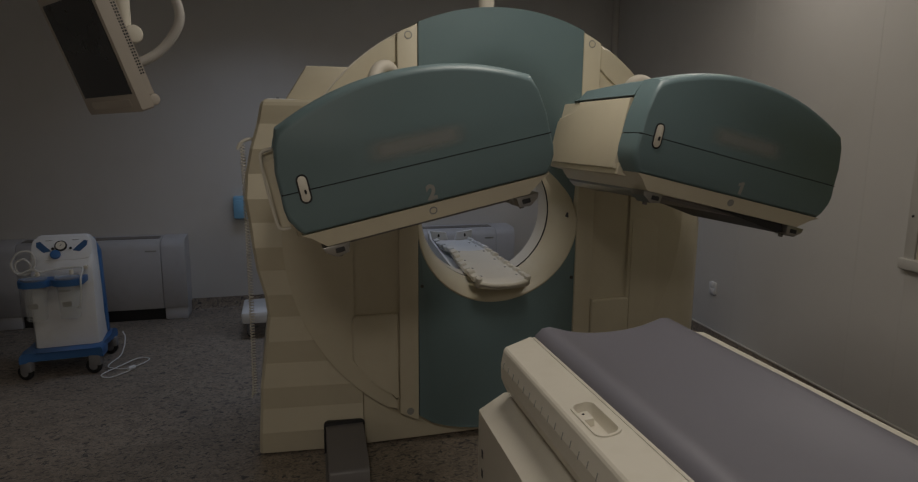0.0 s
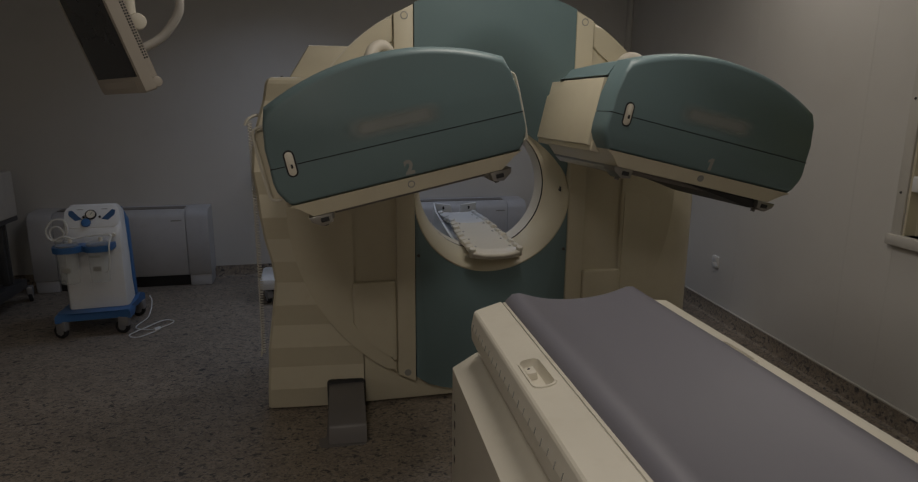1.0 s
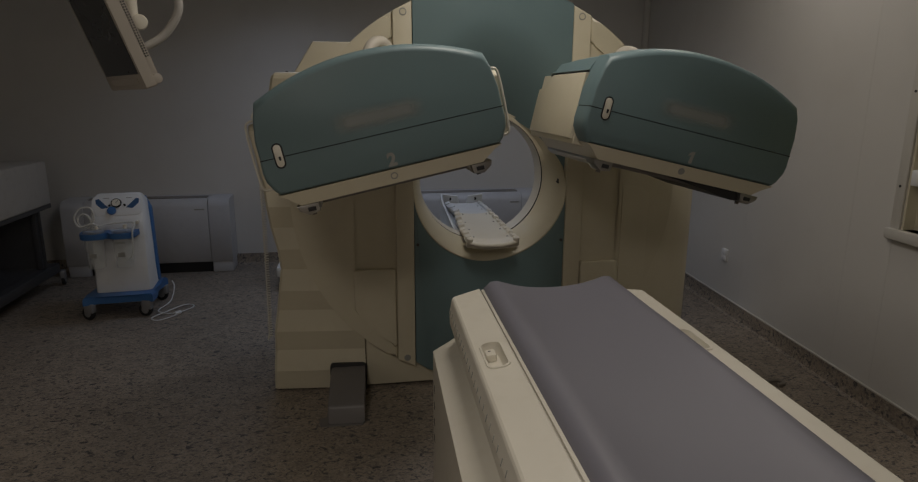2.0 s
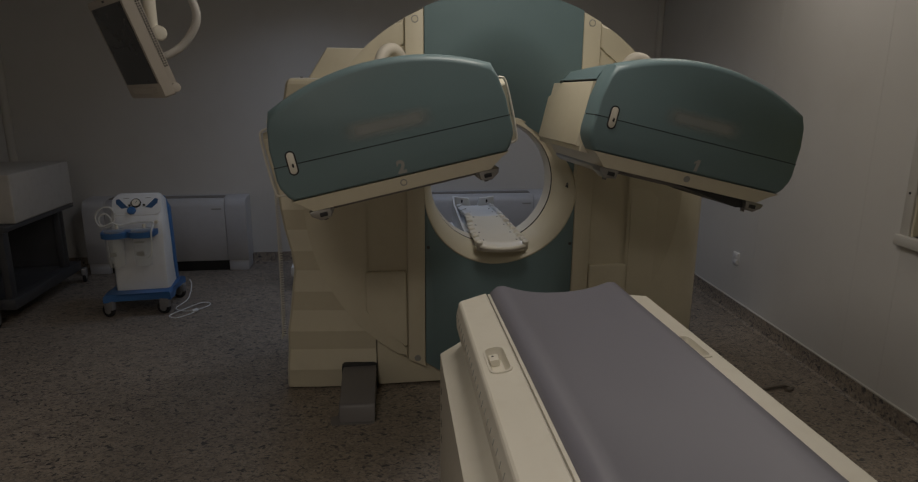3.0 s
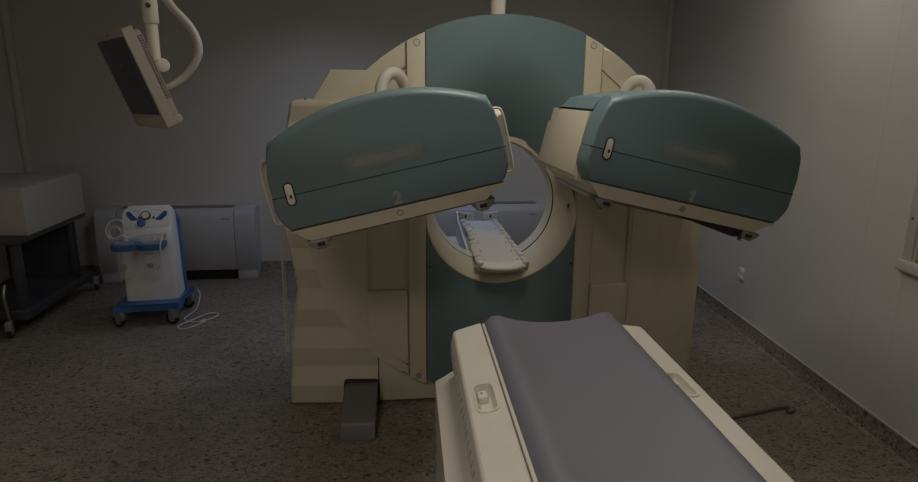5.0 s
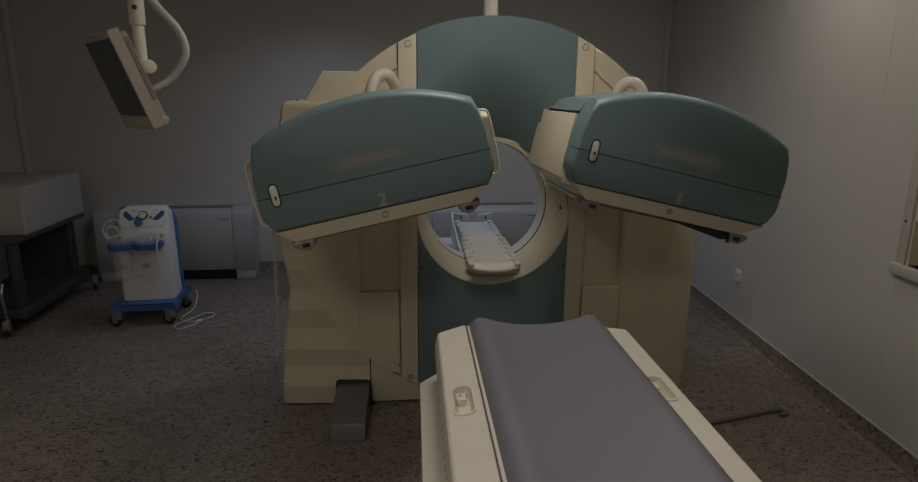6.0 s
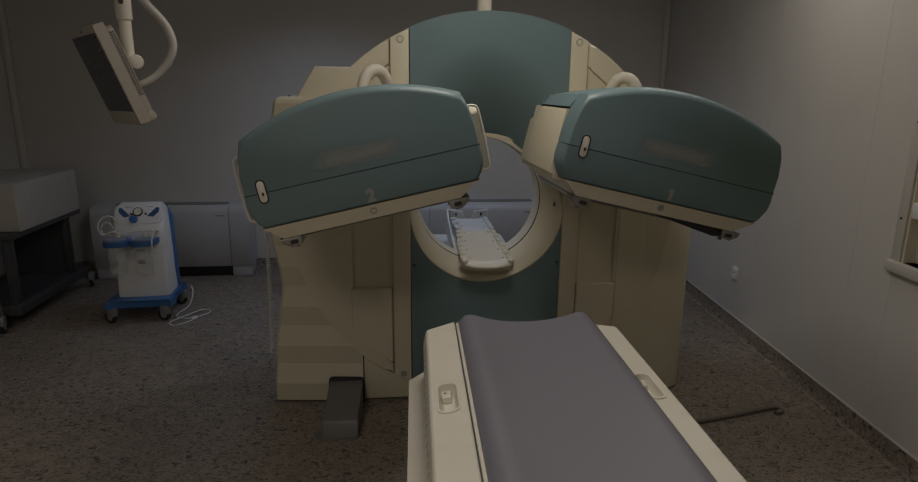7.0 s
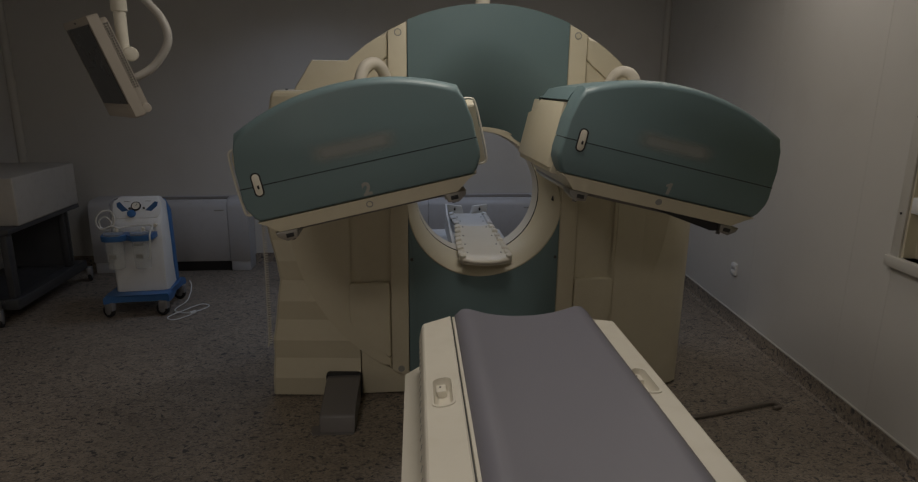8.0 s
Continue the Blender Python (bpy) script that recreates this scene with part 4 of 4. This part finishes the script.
pan = part("control_panel", prism(rounded(0.315, 0.15, 0.04), -0.004, 0.004, 0.002), WHITE, sbody, at=PANEL @ pose(0, 0, 0.074))
gauge = part("gauge", moved(cylinder(0.033, 0, 0.014, 24, 0.003), pose(-0.005, -0.004, 0.012, 90, 0, 0)), BLACK, pan, "round pressure gauge")
part("dial", moved(cylinder(0.026, 0.0125, 0.0146, 24), pose(-0.005, -0.004, 0.012, 90, 0, 0)), CREAM_PALE, gauge)
part("needle", box(-0.0012, 0.0012, -0.0195, -0.0187, -0.004, 0.018), MARK_DARK, gauge, at=pose(-0.005, 0, 0.012, 0, 35, 0))
for s in (-1, 1):
    part("print_patch", prism([(s * 0.055, -0.018), (s * 0.115, 0.048), (s * 0.135, 0.042), (s * 0.132, 0.012), (s * 0.095, -0.026)], -0.0055, -0.003), BLUE_DARK, pan, "dark blue printed patch")
    part("switch", moved(cylinder(0.007, 0, 0.01, 12), pose(s * 0.047, -0.004, -0.004, 90, 0, 0)), BLACK, pan)
    part("print_bar", box(s * 0.07 - 0.018, s * 0.07 + 0.018, -0.0055, -0.003, 0.05, 0.054), MARK, pan)
part("knob", moved(cylinder(0.028, 0, 0.022, 20, 0.006), pose(-0.03, -0.004, -0.045, 90, 0, 0)), BLUE, pan, "blue turning knob")
shelf = []
for cx in (-0.125, 0.045):
    for k in range(13):
        a = math.pi + math.pi * k / 12
        shelf.append((cx + 0.08 * math.cos(a), -0.075 + 0.055 * math.sin(a)))
shelf += [(0.135, 0.012), (-0.215, 0.012)]
holder = part("jar_shelf", prism(shelf, 0.558, 0.598, 0.006, 2, axis="z"), BLUE, suction, "blue jar holder shelf")
for cx in (-0.125, 0.045):
    jar = part("jar", moved(cylinder(0.052, 0.36, 0.59, 28, 0.006, 0.062), Matrix.Translation((cx, -0.068, 0))), CLEAR, suction, "clear plastic collection jar")
    part("lid", moved(cylinder(0.066, 0.598, 0.614, 28, 0.005), Matrix.Translation((cx, -0.068, 0))), CLEAR, jar)
    part("spout", moved(cylinder(0.012, 0.62, 0.645, 12), Matrix.Translation((cx + 0.02, -0.06, 0))), CREAM_PALE, jar)
    part("scale_label", box(cx - 0.025, cx + 0.02, -0.1265, -0.1255, 0.44, 0.47), MARK, jar)
part("tube", tube(smooth_path([(-0.09, -0.06, 0.64), (-0.13, -0.07, 0.66), (-0.2, -0.07, 0.64), (-0.225, -0.07, 0.70), (-0.19, -0.06, 0.76), (-0.13, -0.05, 0.76), (-0.115, -0.05, 0.69), (-0.16, -0.05, 0.63), (-0.205, -0.05, 0.65),
                              (-0.21, -0.045, 0.70), (-0.17, -0.04, 0.72), (-0.14, -0.04, 0.68), (-0.16, -0.04, 0.64)], 10), 0.0065, 8), TUBING, suction, "translucent plastic suction tube")
part("tube", tube(smooth_path([(-0.12, -0.07, 0.635), (-0.04, -0.04, 0.648), (0.05, -0.035, 0.655), (0.12, -0.045, 0.65), (0.125, -0.135, 0.61), (0.12, -0.14, 0.52), (0.11, -0.14, 0.45), (0.09, -0.135, 0.43)], 8), 0.006, 8), TUBING, suction, "translucent plastic suction tube")
part("print_bar", box(-0.02, 0.04, -0.006, 0.0, 0.50, 0.515), MARK, sbody)
part("plug_stub", moved(cylinder(0.012, 0, 0.03, 12), pose(0.13, 0.02, 0.645, 90, 0, 0)), CREAM_PALE, sbody)


def caster(parent, x, y, r=0.042, turn=20, mat=CASTER_GREY):
    fork = part("caster", moved(box(-0.02, 0.02, -0.035, 0.035, r + 0.005, r * 2 + 0.022, 0.008), pose(0, 0, 0)), mat, parent, "swivel caster", at=pose(x, y, 0, 0, 0, turn))
    part("wheel", moved(cylinder(r, -0.012, 0.012, 24, 0.005), pose(0, 0.012, r, 0, 90, 0)), BLACK, fork, "black rubber wheel")
    part("hub", moved(cylinder(r * 0.55, -0.0145, 0.0145, 16, 0.002), pose(0, 0.012, r, 0, 90, 0)), mat, fork)
    return fork


for x, y, a in ((-0.205, -0.065, 62), (0.15, -0.07, 70), (-0.19, 0.28, 50), (0.19, 0.28, 75)):
    caster(suction, x, y, 0.046, a)
cord = [(-0.93, 4.52, 0.14), (-0.91, 4.50, 0.10), (-0.92, 4.42, 0.02), (-0.97, 4.26, 0.006), (-0.93, 4.19, 0.006), (-0.82, 4.16, 0.006), (-0.72, 4.24, 0.007), (-0.70, 4.32, 0.007), (-0.78, 4.33, 0.012), (-0.88, 4.20, 0.012),
        (-0.97, 4.08, 0.006), (-0.90, 4.02, 0.006), (-0.80, 4.10, 0.008), (-0.77, 4.17, 0.008)]
mains = thing("power_cord", pose(-0.85, 4.2, 0), "white mains cord looped on the floor", "cord")
part("cable", tube([Vector(((p.x + 0.85) * 0.82 - 0.02, (p.y - 4.2) * 0.95 if p.z < 0.05 else p.y - 4.2, p.z)) for p in smooth_path(cord, 10)], 0.0042, 8), WHITE, mains)
part("plug", moved(cylinder(0.014, 0.0, 0.045, 12, 0.004), pose(0.05, -0.04, 0.014, 90, 0, -40)), WHITE, mains)


# ---------------------------------------------------------------- fan coil units on the back wall
def fan_coil(x0, x1):
    w = x1 - x0
    f = thing("fan_coil_unit", pose((x0 + x1) / 2, BACK, 0), "pale grey floor-standing fan coil unit against the wall", "heater", "fan coil units")
    body = [(-0.005, 0.095), (-0.235, 0.095), (-0.245, 0.11), (-0.245, 0.57), (-0.225, 0.61), (-0.19, 0.632), (-0.005, 0.64)]
    part("body", prism(body, -w / 2 + 0.175, w / 2 - 0.175, 0.004, axis="x"), COIL_GREY, f)
    for s in (-1, 1):
        a, b = sorted((s * (w / 2 - 0.173), s * w / 2))
        part("end_cover", prism([(y - 0.002 if y < -0.1 else y, z + (0.002 if z > 0.5 else 0)) for y, z in body], a, b, 0.007, 3, axis="x"), COIL_GREY, f)
        part("foot", box(a + 0.004, b - 0.004, -0.235, -0.02, 0.0, 0.096, 0.01), COIL_GREY, f)
    part("underside", box(-w / 2 + 0.17, w / 2 - 0.17, -0.2, -0.01, 0.0, 0.093), BLACK, f)
    part("grille_slot", box(-w / 2 + 0.19, w / 2 - 0.19, -0.16, -0.05, 0.634, 0.6385), DARK_GREY, f)
    part("badge", box(w / 2 - 0.28, w / 2 - 0.20, -0.2475, -0.245, 0.545, 0.556), MARK, f)
    return f


fan_coil(-1.93, -0.62)
fan_coil(0.78, 2.1)

# ---------------------------------------------------------------- trolley with a white case
TX = -1.865
trolley = thing("instrument_trolley", pose(TX, 4.5, 0), "dark grey steel trolley on casters", "trolley")
part("deck", box(-0.56, -0.015, -0.50, 0.48, 0.635, 0.672, 0.006), STEEL_GREY, trolley)
for x in (-0.52, -0.07):
    for y in (-0.44, 0.32):
        part("leg", box(x - 0.022, x + 0.022, y - 0.035, y + 0.035, 0.19, 0.635, 0.005), STEEL_GREY, trolley)
    part("base_rail", box(x - 0.04, x + 0.05, -0.50, 0.50, 0.115, 0.19, 0.012), STEEL_GREY, trolley)
part("cross_rail", box(-0.48, -0.09, -0.49, -0.43, 0.12, 0.185, 0.008), STEEL_GREY, trolley)
part("lower_shelf", box(-0.48, -0.09, -0.5, 0.53, 0.15, 0.168), STEEL_GREY, trolley)
part("back_panel", box(-0.50, -0.03, 0.30, 0.318, 0.2, 0.635), STEEL_GREY, trolley)
for x, y in ((-0.5, -0.52), (-0.14, -0.52), (-0.5, 0.52), (-0.02, 0.52)):
    caster(trolley, x, y, 0.05, 15)
part("push_bar", tube(smooth_path([(-0.14, -0.50, 0.10), (-0.14, -0.515, 0.2), (-0.145, -0.515, 0.30), (-0.15, -0.48, 0.36)], 6), 0.012), METAL, trolley)
case = thing("equipment_case", pose(TX, 4.53, 0.672), "off-white equipment case on a grey trolley", "case")
part("body", box(-0.60, 0.0, -0.42, 0.42, 0.0, 0.325, 0.012, 3), CASE_GREY, case)
knob = thing("small_device", pose(-2.2, 4.25, 0.997), "small black device lying on the white case", "device")
part("body", moved(cylinder(0.05, 0, 0.03, 20, 0.008), Matrix()), BLACK, knob)

# ---------------------------------------------------------------- beside and behind the scanner
cart = thing("equipment_cart", pose(0.05, 4.75, 0), "white wheeled equipment cart behind the scanner", "cart")
part("base", box(-0.24, 0.25, -0.2, 0.2, 0.115, 0.2, 0.02), WHITE, cart)
part("column", box(-0.03, 0.2, -0.1, 0.15, 0.2, 0.75, 0.015), WHITE, cart)
for x, y in ((-0.18, -0.14), (0.2, -0.14), (-0.18, 0.15), (0.2, 0.15)):
    caster(cart, x, y, 0.04, 25)
disp = thing("wall_box", pose(-0.2, BACK, 0.85), "small blue plastic box fixed to the wall", "box")
part("body", box(-0.06, 0.06, -0.09, 0.0, -0.09, 0.09, 0.012), PALE_BLUE, disp)
part("front", box(-0.045, 0.045, -0.094, -0.088, -0.05, 0.06, 0.003), PALE_BLUE, disp)

lead = thing("floor_cable", pose(2.3, 2.45, 0), "grey-brown cable lying on the floor beside the table", "cable")
part("cable", tube(smooth_path([(-0.9, -0.22, 0.012), (-0.6, -0.12, 0.012), (-0.3, -0.06, 0.013), (0.0, 0.0, 0.014), (0.2, 0.045, 0.016), (0.30, 0.06, 0.016), (0.325, 0.03, 0.012), (0.28, 0.015, 0.010)], 8), 0.011, 10), material("brown_cable", (0.19, 0.165, 0.14), 0.5), lead)
